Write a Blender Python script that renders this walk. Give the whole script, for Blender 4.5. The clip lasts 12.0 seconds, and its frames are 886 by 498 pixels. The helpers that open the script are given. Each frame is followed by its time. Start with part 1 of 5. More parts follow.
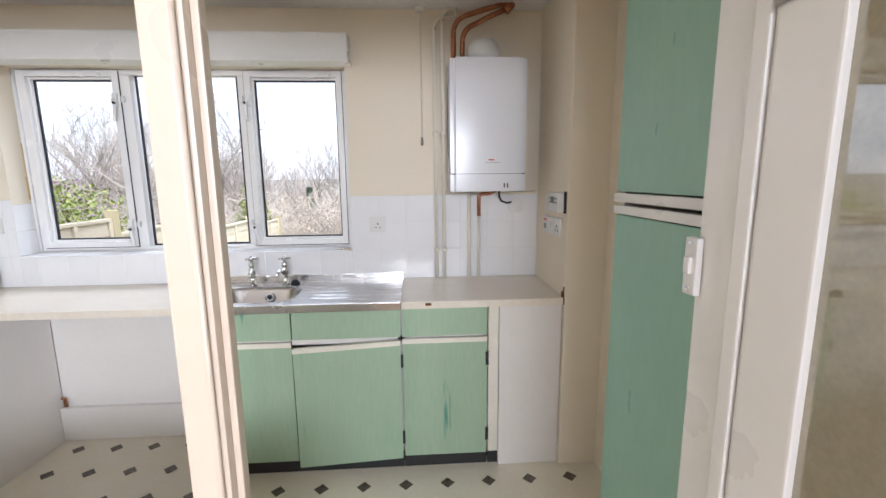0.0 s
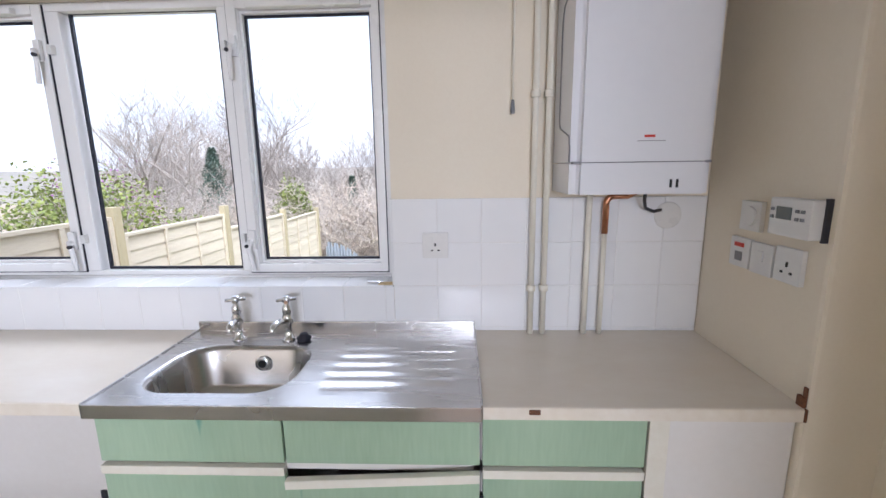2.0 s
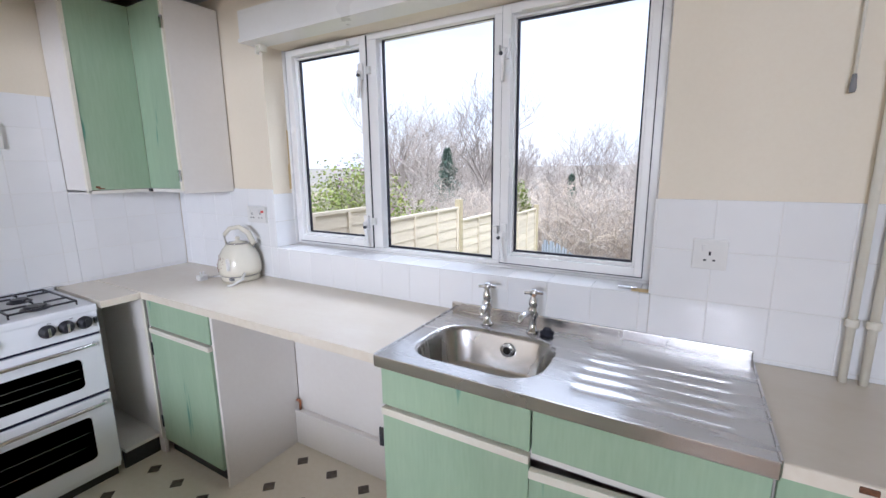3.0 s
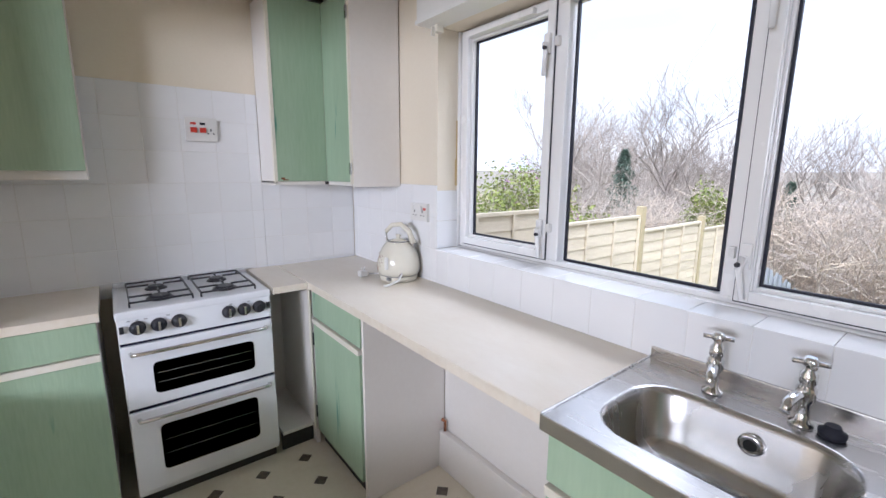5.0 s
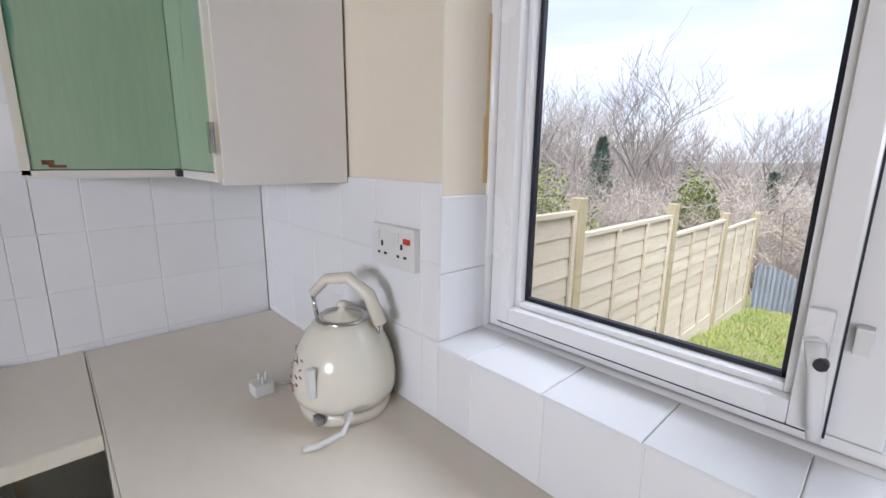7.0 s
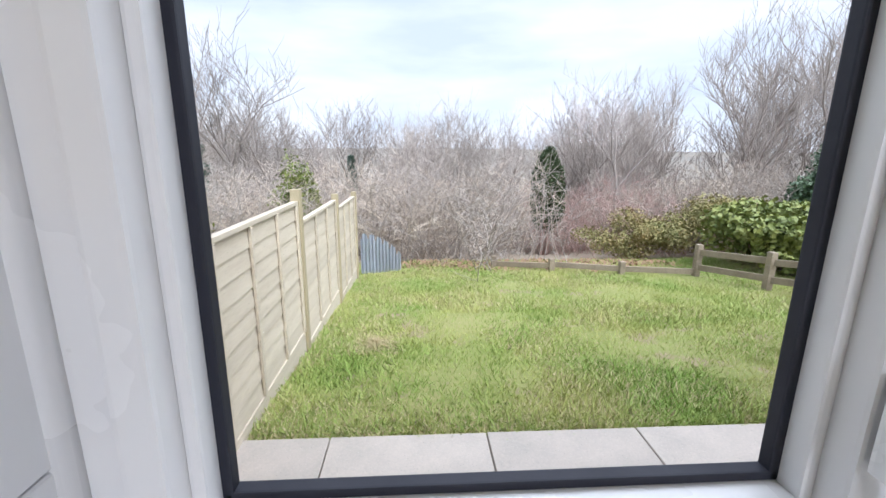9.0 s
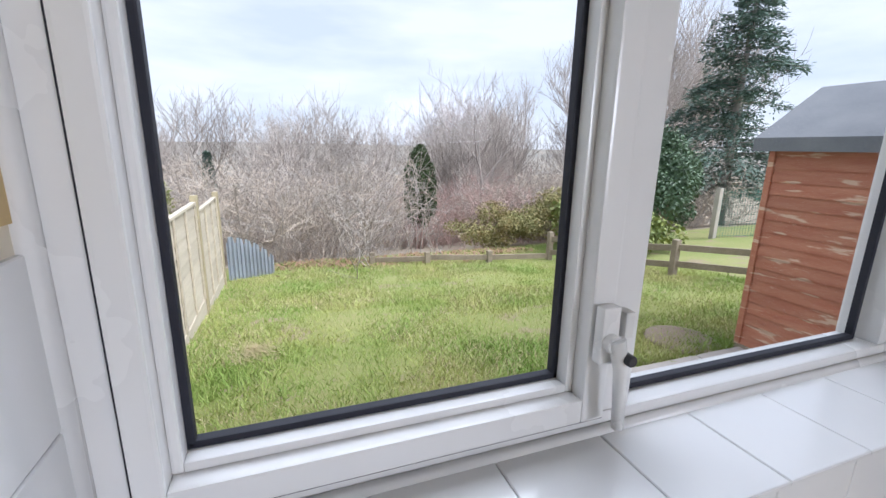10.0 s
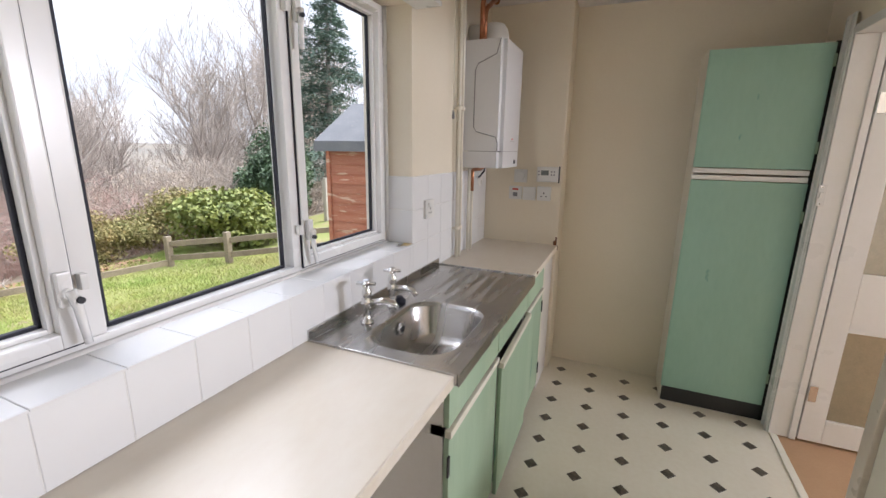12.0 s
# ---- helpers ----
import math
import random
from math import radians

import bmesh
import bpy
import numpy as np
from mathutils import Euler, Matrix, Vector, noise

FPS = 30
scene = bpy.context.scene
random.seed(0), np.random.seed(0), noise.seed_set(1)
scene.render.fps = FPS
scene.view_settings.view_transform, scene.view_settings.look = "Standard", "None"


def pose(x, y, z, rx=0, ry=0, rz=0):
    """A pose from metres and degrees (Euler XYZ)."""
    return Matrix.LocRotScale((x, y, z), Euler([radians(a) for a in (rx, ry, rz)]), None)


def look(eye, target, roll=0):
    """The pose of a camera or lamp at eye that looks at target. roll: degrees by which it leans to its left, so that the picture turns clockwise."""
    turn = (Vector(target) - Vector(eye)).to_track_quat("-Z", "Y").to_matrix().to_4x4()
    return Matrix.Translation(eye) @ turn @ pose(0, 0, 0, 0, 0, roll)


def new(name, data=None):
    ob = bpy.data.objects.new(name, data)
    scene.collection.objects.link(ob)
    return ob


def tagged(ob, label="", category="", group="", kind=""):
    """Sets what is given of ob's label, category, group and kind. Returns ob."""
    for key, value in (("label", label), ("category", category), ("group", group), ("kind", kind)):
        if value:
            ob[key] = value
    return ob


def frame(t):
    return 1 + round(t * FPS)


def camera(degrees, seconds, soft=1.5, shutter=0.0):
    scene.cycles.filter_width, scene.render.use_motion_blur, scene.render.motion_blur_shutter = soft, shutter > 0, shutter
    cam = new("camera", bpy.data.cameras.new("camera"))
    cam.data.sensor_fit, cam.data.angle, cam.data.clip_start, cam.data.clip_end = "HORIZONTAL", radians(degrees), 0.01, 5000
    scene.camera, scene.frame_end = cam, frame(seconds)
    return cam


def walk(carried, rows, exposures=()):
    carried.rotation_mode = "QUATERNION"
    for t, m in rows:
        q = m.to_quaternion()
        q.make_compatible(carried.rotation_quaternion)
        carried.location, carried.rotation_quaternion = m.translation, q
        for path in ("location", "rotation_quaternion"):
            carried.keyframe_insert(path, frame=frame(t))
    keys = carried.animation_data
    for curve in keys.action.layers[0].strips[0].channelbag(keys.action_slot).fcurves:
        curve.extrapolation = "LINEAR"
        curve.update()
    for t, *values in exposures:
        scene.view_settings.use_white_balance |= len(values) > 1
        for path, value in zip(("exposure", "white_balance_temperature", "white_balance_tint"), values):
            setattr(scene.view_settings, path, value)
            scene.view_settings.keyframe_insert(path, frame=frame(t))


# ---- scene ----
K = 0.95  # metres to a unit of the plan
cam = camera(92.4, 12.0)
PATH = [
    (0, (-0.002, -0.099, 1.522), (0.123, 1.974, 1.179), -0.6),
    (0.5, (0.051, 0.235, 1.531), (0.209, 2.303, 1.168), -0.7),
    (1, (0.024, 0.547, 1.535), (0.209, 2.609, 1.149), -0.7),
    (1.5, (-0.047, 0.786, 1.545), (0.138, 2.842, 1.129), -0.6),
    (2, (-0.148, 0.916, 1.54), (-0.229, 2.981, 1.141), -0.8),
    (2.5, (-0.235, 0.918, 1.539), (-0.838, 2.895, 1.139), -0.8),
    (3, (-0.3, 0.896, 1.533), (-1.343, 2.681, 1.139), -0.6),
    (3.5, (-0.326, 0.893, 1.531), (-1.669, 2.466, 1.138), -0.4),
    (3.7, (-0.323, 0.889, 1.527), (-1.754, 2.385, 1.138), -0.3),
    (5.3, (-0.733, 1.266, 1.487), (-2.364, 2.542, 1.107), 0.4),
    (5.5, (-0.854, 1.346, 1.48), (-2.481, 2.624, 1.094), 0.5),
    (6, (-1.144, 1.56, 1.476), (-2.783, 2.822, 1.082), 0.6),
    (6.5, (-1.458, 1.726, 1.458), (-3.105, 2.975, 1.06), 0.4),
    (6.7, (-1.561, 1.795, 1.471), (-3.176, 3.078, 1.062), 0.6),
    (8.3, (-2.001, 2.273, 1.455), (-2.444, 4.273, 0.981), 0.4),
    (8.5, (-2.026, 2.298, 1.441), (-2.289, 4.333, 0.969), 0.5),
    (9, (-2.059, 2.347, 1.443), (-1.928, 4.395, 0.967), 0.5),
    (9.5, (-2.094, 2.322, 1.455), (-1.605, 4.313, 0.976), 1.0),
    (10, (-2.098, 2.187, 1.485), (-1.379, 4.105, 0.998), 1.1),
    (10.5, (-2.098, 1.951, 1.523), (-1.192, 3.785, 1.028), 0.9),
    (11, (-2.129, 1.752, 1.549), (-0.943, 3.417, 1.048), 0.8),
    (11.5, (-2.16, 1.607, 1.559), (-0.574, 2.899, 1.062), 0.9),
    (12, (-2.191, 1.525, 1.56), (-0.308, 2.333, 1.074), 0.9),
]
EXPOSURES = [(0.0, 0.9, 5800, 12), (0.5, 1.15, 5650, 12), (1.5, 1.0, 5650, 16), (2.5, 0.7, 5550, 14), (3.5, 0.8, 5550, 14), (5.5, 0.7, 5700, 15), (6.7, 0.5, 5800, 14), (8.5, 0.4, 5700, 12), (9.5, 0.37, 5700, 12), (10.5, 0.25, 5800, 13), (12.0, 0.75, 6100, 15)]
walk(cam, [(t, look(Vector(eye) * K, Vector(target) * K, roll)) for t, eye, target, roll in PATH], EXPOSURES)

# ---- light: an overcast sky, a veiled sun, a lamp for the sky's light at the kitchen window, and an added hall fill lamp ----
world = bpy.data.worlds.new("sky")
scene.world = world
world.use_nodes = True
wn, wl = world.node_tree.nodes, world.node_tree.links
wn.clear()
w_out, w_bg = wn.new("ShaderNodeOutputWorld"), wn.new("ShaderNodeBackground")
sky = wn.new("ShaderNodeTexSky")
sky.sky_type, sky.sun_disc, sky.sun_elevation, sky.sun_rotation = "NISHITA", False, radians(57), radians(135)
sky_scale = wn.new("ShaderNodeVectorMath")
sky_scale.operation = "SCALE"
sky_scale.inputs["Scale"].default_value = 0.10
w_co, w_map = wn.new("ShaderNodeTexCoord"), wn.new("ShaderNodeMapping")
w_map.inputs["Scale"].default_value = (1.6, 1.6, 7.0)
cloud = wn.new("ShaderNodeTexNoise")
cloud.inputs["Scale"].default_value, cloud.inputs["Detail"].default_value = 1.7, 6.0
cloud_ramp = wn.new("ShaderNodeValToRGB")
cloud_ramp.color_ramp.elements[0].position, cloud_ramp.color_ramp.elements[0].color = 0.34, (0.74, 0.79, 0.87, 1)
cloud_ramp.color_ramp.elements[1].position, cloud_ramp.color_ramp.elements[1].color = 0.60, (0.97, 0.98, 1.0, 1)
w_mix = wn.new("ShaderNodeMix")
w_mix.data_type = "RGBA"
w_mix.inputs["Factor"].default_value = 0.86
wl.new(w_co.outputs["Generated"], w_map.inputs["Vector"])
wl.new(w_map.outputs["Vector"], cloud.inputs["Vector"])
wl.new(cloud.outputs["Fac"], cloud_ramp.inputs["Fac"])
wl.new(sky.outputs["Color"], sky_scale.inputs[0])
wl.new(sky_scale.outputs["Vector"], w_mix.inputs["A"])
wl.new(cloud_ramp.outputs["Color"], w_mix.inputs["B"])
wl.new(w_mix.outputs["Result"], w_bg.inputs["Color"])
w_bg.inputs["Strength"].default_value = 0.95
wl.new(w_bg.outputs["Background"], w_out.inputs["Surface"])

sun = new("sun", bpy.data.lights.new("sun", "SUN"))
sun.data.energy, sun.data.angle, sun.data.color = 4.0, radians(50), (1.0, 0.97, 0.93)
sun.matrix_world = look((0, 0, 0), (-0.45, 0.45, -1.0))

window_light = new("window_light", bpy.data.lights.new("window_light", "AREA"))
window_light.data.shape, window_light.data.size, window_light.data.size_y = "RECTANGLE", 2.6, 1.3
window_light.data.energy, window_light.data.color, window_light.data.spread = 14, (0.97, 0.98, 1.0), radians(80)
window_light.matrix_world = look((-1.35 * K, 3.55 * K, 3.1 * K), (-2.1 * K, 1.6 * K, 1.35 * K))

# unseen fill lamp, added in the hall to brighten the kitchen's west wall
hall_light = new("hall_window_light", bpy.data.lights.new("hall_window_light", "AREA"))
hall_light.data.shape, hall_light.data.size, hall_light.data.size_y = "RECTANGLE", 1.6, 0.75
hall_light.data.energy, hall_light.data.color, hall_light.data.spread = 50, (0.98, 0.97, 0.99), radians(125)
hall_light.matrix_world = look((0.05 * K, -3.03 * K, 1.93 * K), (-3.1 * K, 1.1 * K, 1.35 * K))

# ---- materials ----
def material(name, color, rough=0.5, metal=0.0, second=None, coarse=3.0, fine=60.0, amount=0.5, bump=0.05, stretch=(1, 1, 1), coat=0.0, vary=0.0,
             speck=None, speck_scale=8.0, speck_at=0.66, rough_vary=0.1):
    """Base colour mottled at two scales, fine relief, and optional specks of wear."""
    m = bpy.data.materials.new(name)
    m.use_nodes = True
    n, l = m.node_tree.nodes, m.node_tree.links
    b = n["Principled BSDF"]
    b.inputs["Metallic"].default_value, b.inputs["Coat Weight"].default_value = metal, coat
    co, mp = n.new("ShaderNodeTexCoord"), n.new("ShaderNodeMapping")
    mp.inputs["Scale"].default_value = stretch
    l.new(co.outputs["Object"], mp.inputs["Vector"])
    n1, n2 = n.new("ShaderNodeTexNoise"), n.new("ShaderNodeTexNoise")
    n1.inputs["Scale"].default_value, n1.inputs["Detail"].default_value = coarse, 4
    n2.inputs["Scale"].default_value, n2.inputs["Detail"].default_value = fine, 3
    l.new(mp.outputs["Vector"], n1.inputs["Vector"])
    l.new(mp.outputs["Vector"], n2.inputs["Vector"])
    add = n.new("ShaderNodeMath")
    add.operation = "MULTIPLY_ADD"
    add.inputs[1].default_value = 0.6
    l.new(n1.outputs["Fac"], add.inputs[0])
    half = n.new("ShaderNodeMath")
    half.operation = "MULTIPLY"
    half.inputs[1].default_value = 0.4
    l.new(n2.outputs["Fac"], half.inputs[0])
    l.new(half.outputs[0], add.inputs[2])
    ramp = n.new("ShaderNodeMapRange")
    ramp.inputs["From Min"].default_value, ramp.inputs["From Max"].default_value = 0.5 - 0.22 / max(amount, 0.05) * 0.5, 0.5 + 0.22 / max(amount, 0.05) * 0.5
    l.new(add.outputs[0], ramp.inputs["Value"])
    mix = n.new("ShaderNodeMix")
    mix.data_type = "RGBA"
    mix.inputs["A"].default_value = (*color, 1)
    mix.inputs["B"].default_value = (*(second or [c * 0.82 for c in color]), 1)
    l.new(ramp.outputs["Result"], mix.inputs["Factor"])
    out = mix.outputs["Result"]
    if speck:
        n3 = n.new("ShaderNodeTexNoise")
        n3.inputs["Scale"].default_value, n3.inputs["Detail"].default_value = speck_scale, 3
        l.new(mp.outputs["Vector"], n3.inputs["Vector"])
        r3 = n.new("ShaderNodeMapRange")
        r3.inputs["From Min"].default_value, r3.inputs["From Max"].default_value = speck_at, speck_at + 0.05
        l.new(n3.outputs["Fac"], r3.inputs["Value"])
        mix3 = n.new("ShaderNodeMix")
        mix3.data_type = "RGBA"
        l.new(r3.outputs["Result"], mix3.inputs["Factor"])
        l.new(out, mix3.inputs["A"])
        mix3.inputs["B"].default_value = (*speck, 1)
        out = mix3.outputs["Result"]
    if vary:
        info, hsv, mr = n.new("ShaderNodeObjectInfo"), n.new("ShaderNodeHueSaturation"), n.new("ShaderNodeMapRange")
        mr.inputs["To Min"].default_value, mr.inputs["To Max"].default_value = 1 - vary, 1 + vary
        l.new(info.outputs["Random"], mr.inputs["Value"])
        l.new(mr.outputs["Result"], hsv.inputs["Value"])
        l.new(out, hsv.inputs["Color"])
        out = hsv.outputs["Color"]
    l.new(out, b.inputs["Base Color"])
    rr = n.new("ShaderNodeMapRange")
    rr.inputs["To Min"].default_value, rr.inputs["To Max"].default_value = max(0.02, rough - rough_vary), min(1, rough + rough_vary)
    l.new(n1.outputs["Fac"], rr.inputs["Value"])
    l.new(rr.outputs["Result"], b.inputs["Roughness"])
    if bump:
        bp = n.new("ShaderNodeBump")
        bp.inputs["Strength"].default_value, bp.inputs["Distance"].default_value = min(1, bump * 4), 0.004
        l.new(add.outputs[0], bp.inputs["Height"])
        l.new(bp.outputs["Normal"], b.inputs["Normal"])
    return m


def glass_material(name, tint=(1, 1, 1), rough=0.0):
    m = bpy.data.materials.new(name)
    m.use_nodes = True
    n, l = m.node_tree.nodes, m.node_tree.links
    n.clear()
    out, mix, tr, gl = [n.new("ShaderNode" + k) for k in ("OutputMaterial", "MixShader", "BsdfTransparent", "BsdfGlossy")]
    tr.inputs["Color"].default_value = (*tint, 1)
    gl.inputs["Roughness"].default_value = rough
    mix.inputs[0].default_value = 0.002
    l.new(tr.outputs[0], mix.inputs[1])
    l.new(gl.outputs[0], mix.inputs[2])
    l.new(mix.outputs[0], out.inputs["Surface"])
    return m


WALL = material("cream_emulsion", (0.80, 0.73, 0.60), 0.75, second=(0.75, 0.67, 0.53), coarse=1.6, fine=90, amount=0.35, bump=0.04)
WHITE_WALL = material("white_emulsion", (0.80, 0.79, 0.77), 0.8, coarse=2, fine=80, amount=0.3, bump=0.05)
CEILING = material("ceiling_paint", (0.80, 0.79, 0.77), 0.85, second=(0.70, 0.69, 0.67), coarse=1.3, fine=40, amount=0.4, bump=0.08)
GLOSS = material("cream_gloss_paint", (0.70, 0.60, 0.49), 0.3, second=(0.64, 0.54, 0.43), coarse=4, fine=30, amount=0.35, bump=0.08, speck=(0.55, 0.44, 0.32), speck_scale=14, speck_at=0.72)
WHITE_GLOSS = material("white_gloss_paint", (0.80, 0.79, 0.77), 0.3, second=(0.74, 0.73, 0.69), coarse=5, fine=50, amount=0.3, bump=0.04)
BOARD = material("white_melamine", (0.78, 0.75, 0.71), 0.45, second=(0.73, 0.69, 0.64), coarse=2.5, fine=50, amount=0.4, bump=0.02)
TILE = material("white_glazed_tile", (0.82, 0.82, 0.82), 0.12, second=(0.78, 0.78, 0.78), coarse=5, fine=14, amount=0.25, bump=0.03, vary=0.02, rough_vary=0.04)
GROUT = material("grout", (0.78, 0.77, 0.74), 0.9, second=(0.70, 0.68, 0.64), coarse=5, fine=80, amount=0.5)
GREEN = material("green_washed_paint", (0.37, 0.49, 0.345), 0.5, second=(0.30, 0.415, 0.28), coarse=2.2, fine=34, amount=0.6, bump=0.10, stretch=(3, 3, 0.35), vary=0.03,
                 speck=(0.10, 0.26, 0.20), speck_scale=4.5, speck_at=0.70)
GREEN_OLD = material("green_chalky_paint", (0.34, 0.53, 0.43), 0.5, second=(0.285, 0.465, 0.37), coarse=2.5, fine=26, amount=0.45, bump=0.06, stretch=(1.6, 1.6, 0.6), speck=(0.10, 0.28, 0.24), speck_scale=9, speck_at=0.72)
STRIP = material("cream_pull_strip", (0.80, 0.77, 0.68), 0.4, second=(0.70, 0.65, 0.53), coarse=6, fine=50, amount=0.4)
WORKTOP = material("cream_laminate", (0.79, 0.73, 0.63), 0.26, second=(0.74, 0.66, 0.55), coarse=2.6, fine=15, amount=0.4, bump=0, stretch=(1.6, 3.6, 1), rough_vary=0.01)
EDGING = material("worn_edging", (0.78, 0.72, 0.62), 0.4, second=(0.70, 0.62, 0.50), coarse=5, fine=40, amount=0.6, bump=0.02, speck=(0.36, 0.22, 0.13), speck_scale=9, speck_at=0.76)
STEEL = material("stainless_steel", (0.55, 0.54, 0.53), 0.26, metal=1.0, second=(0.48, 0.47, 0.46), coarse=3, fine=120, amount=0.4, bump=0.012, stretch=(1, 8, 1))
CHROME = material("chrome", (0.78, 0.78, 0.78), 0.08, metal=1.0, coarse=9, amount=0.1, bump=0, rough_vary=0.04)
COPPER = material("copper_pipe", (0.55, 0.27, 0.15), 0.35, metal=1.0, second=(0.34, 0.13, 0.07), coarse=14, fine=60, amount=0.7)
UPVC = material("white_upvc", (0.80, 0.79, 0.78), 0.25, second=(0.77, 0.76, 0.74), coarse=6, fine=50, amount=0.2, bump=0.01)
GASKET = material("black_rubber", (0.010, 0.011, 0.022), 0.65, coarse=20, fine=90, amount=0.3)
BLACK = material("black_plinth", (0.012, 0.012, 0.014), 0.5, second=(0.03, 0.03, 0.03), coarse=4, fine=60, amount=0.4)
DARK = material("dark_void", (0.02, 0.02, 0.02), 0.8, coarse=6, amount=0.3)
IRON = material("black_enamel", (0.015, 0.015, 0.022), 0.4, second=(0.03, 0.03, 0.035), coarse=20, fine=90, amount=0.5)
ENAMEL = material("white_enamel", (0.80, 0.81, 0.84), 0.15, second=(0.76, 0.77, 0.80), coarse=4, fine=40, amount=0.25, bump=0.006)
APPLIANCE = material("boiler_white", (0.80, 0.80, 0.82), 0.2, coarse=3, fine=40, amount=0.1, bump=0.004)
PLASTIC = material("white_plastic", (0.78, 0.77, 0.74), 0.3, coarse=8, amount=0.15, bump=0)
RED = material("red_plastic", (0.62, 0.05, 0.03), 0.3, coarse=8, amount=0.2, bump=0)
SCREEN = material("grey_display", (0.16, 0.18, 0.17), 0.2, coarse=8, amount=0.2, bump=0)
GREY = material("grey_print", (0.25, 0.25, 0.26), 0.5, coarse=8, amount=0.2, bump=0)
OVEN_GLASS = material("dark_oven_glass", (0.012, 0.013, 0.03), 0.06, second=(0.03, 0.03, 0.05), coarse=5, fine=20, amount=0.5, bump=0, rough_vary=0.03)
OVEN_GLASS_2 = material("smoky_oven_glass", (0.075, 0.08, 0.07), 0.08, second=(0.12, 0.12, 0.10), coarse=5, fine=20, amount=0.6, bump=0, rough_vary=0.03)
KETTLE = material("cream_enamel", (0.80, 0.76, 0.64), 0.15, coarse=6, amount=0.15, bump=0)
BROWN = material("brown_transfer", (0.34, 0.20, 0.14), 0.4, coarse=30, amount=0.6, bump=0)
LINO = material("cream_lino", (0.76, 0.71, 0.60), 0.35, second=(0.69, 0.63, 0.50), coarse=2.5, fine=40, amount=0.55, bump=0.02, speck=(0.62, 0.50, 0.28), speck_scale=2.2, speck_at=0.70)
INLAY = material("dark_lino_inlay", (0.05, 0.04, 0.035), 0.3, second=(0.14, 0.11, 0.08), coarse=30, fine=90, amount=0.7, bump=0.01)
CARPET = material("tan_hall_floor", (0.48, 0.30, 0.17), 0.6, second=(0.40, 0.24, 0.13), coarse=4, fine=120, amount=0.5, bump=0.1)
RUST = material("rust_stain", (0.22, 0.09, 0.04), 0.8, second=(0.10, 0.04, 0.02), coarse=40, fine=120, amount=0.7)
MUSTARD = material("bare_patch", (0.66, 0.49, 0.24), 0.7, coarse=30, amount=0.5)
GLASS = glass_material("window_glass")
DOOR_GLASS = material("obscured_glass", (0.30, 0.27, 0.18), 0.03, second=(0.24, 0.215, 0.14), coarse=30, fine=120, amount=0.5, bump=0, rough_vary=0.01)
DOOR_GLASS.node_tree.nodes["Principled BSDF"].inputs["IOR"].default_value = 2.4
RENDER = material("cream_render", (0.74, 0.70, 0.62), 0.85, second=(0.64, 0.60, 0.52), coarse=2, fine=120, amount=0.5, bump=0.2)
SLAB = material("paving_slab", (0.56, 0.50, 0.44), 0.85, second=(0.40, 0.37, 0.33), coarse=3, fine=90, amount=0.6, bump=0.1, vary=0.05)
FENCE = material("weathered_pale_timber", (0.66, 0.59, 0.47), 0.8, second=(0.54, 0.47, 0.36), coarse=4, fine=40, amount=0.6, bump=0.12, stretch=(1, 0.4, 4), vary=0.08)
POST = material("treated_post", (0.48, 0.41, 0.26), 0.8, second=(0.38, 0.32, 0.20), coarse=5, fine=50, amount=0.6, bump=0.15, stretch=(4, 4, 0.5), vary=0.08)
RAIL = material("grey_brown_timber", (0.36, 0.30, 0.22), 0.85, second=(0.22, 0.18, 0.13), coarse=4, fine=40, amount=0.7, bump=0.2, vary=0.1)
SHED = material("orange_shed_stain", (0.42, 0.15, 0.085), 0.7, second=(0.50, 0.23, 0.14), coarse=3, fine=26, amount=0.8, bump=0.12, stretch=(1, 1, 6), vary=0.09, speck=(0.64, 0.45, 0.32), speck_scale=3.2, speck_at=0.60)
FELT = material("grey_roof_felt", (0.16, 0.17, 0.19), 0.9, second=(0.24, 0.25, 0.26), coarse=3, fine=90, amount=0.6, bump=0.1)
TIN = material("corrugated_sheet", (0.58, 0.62, 0.68), 0.5, second=(0.45, 0.48, 0.53), coarse=3, fine=40, amount=0.5)
GRASS_GROUND = material("rough_lawn", (0.20, 0.25, 0.06), 0.95, second=(0.31, 0.29, 0.12), coarse=0.8, fine=22, amount=0.8, bump=0.5, speck=(0.30, 0.24, 0.15), speck_scale=1.7, speck_at=0.60)
BLADE = material("grass_blade", (0.23, 0.35, 0.065), 0.7, second=(0.46, 0.46, 0.16), coarse=1.1, fine=45, amount=0.9, bump=0)
STRAW = material("dry_grass", (0.62, 0.54, 0.32), 0.8, second=(0.50, 0.42, 0.25), coarse=2, fine=9, amount=0.6, bump=0)
LITTER = material("dead_leaves", (0.36, 0.22, 0.13), 0.85, second=(0.24, 0.15, 0.10), coarse=3, fine=14, amount=0.9, bump=0)
EARTH = material("bare_earth", (0.20, 0.15, 0.11), 0.95, second=(0.28, 0.22, 0.16), coarse=2, fine=40, amount=0.7, bump=0.4)
WOODFLOOR = material("woodland_floor", (0.28, 0.23, 0.17), 0.95, second=(0.36, 0.30, 0.22), coarse=0.3, fine=6, amount=0.8, bump=0.5)
BARK = material("bare_bark", (0.50, 0.45, 0.40), 0.9, second=(0.38, 0.33, 0.29), coarse=3, fine=20, amount=0.6, bump=0.0, vary=0.25)
REDTWIG = material("reddish_twigs", (0.48, 0.33, 0.30), 0.9, second=(0.40, 0.29, 0.24), coarse=3, fine=20, amount=0.6, bump=0, vary=0.15)
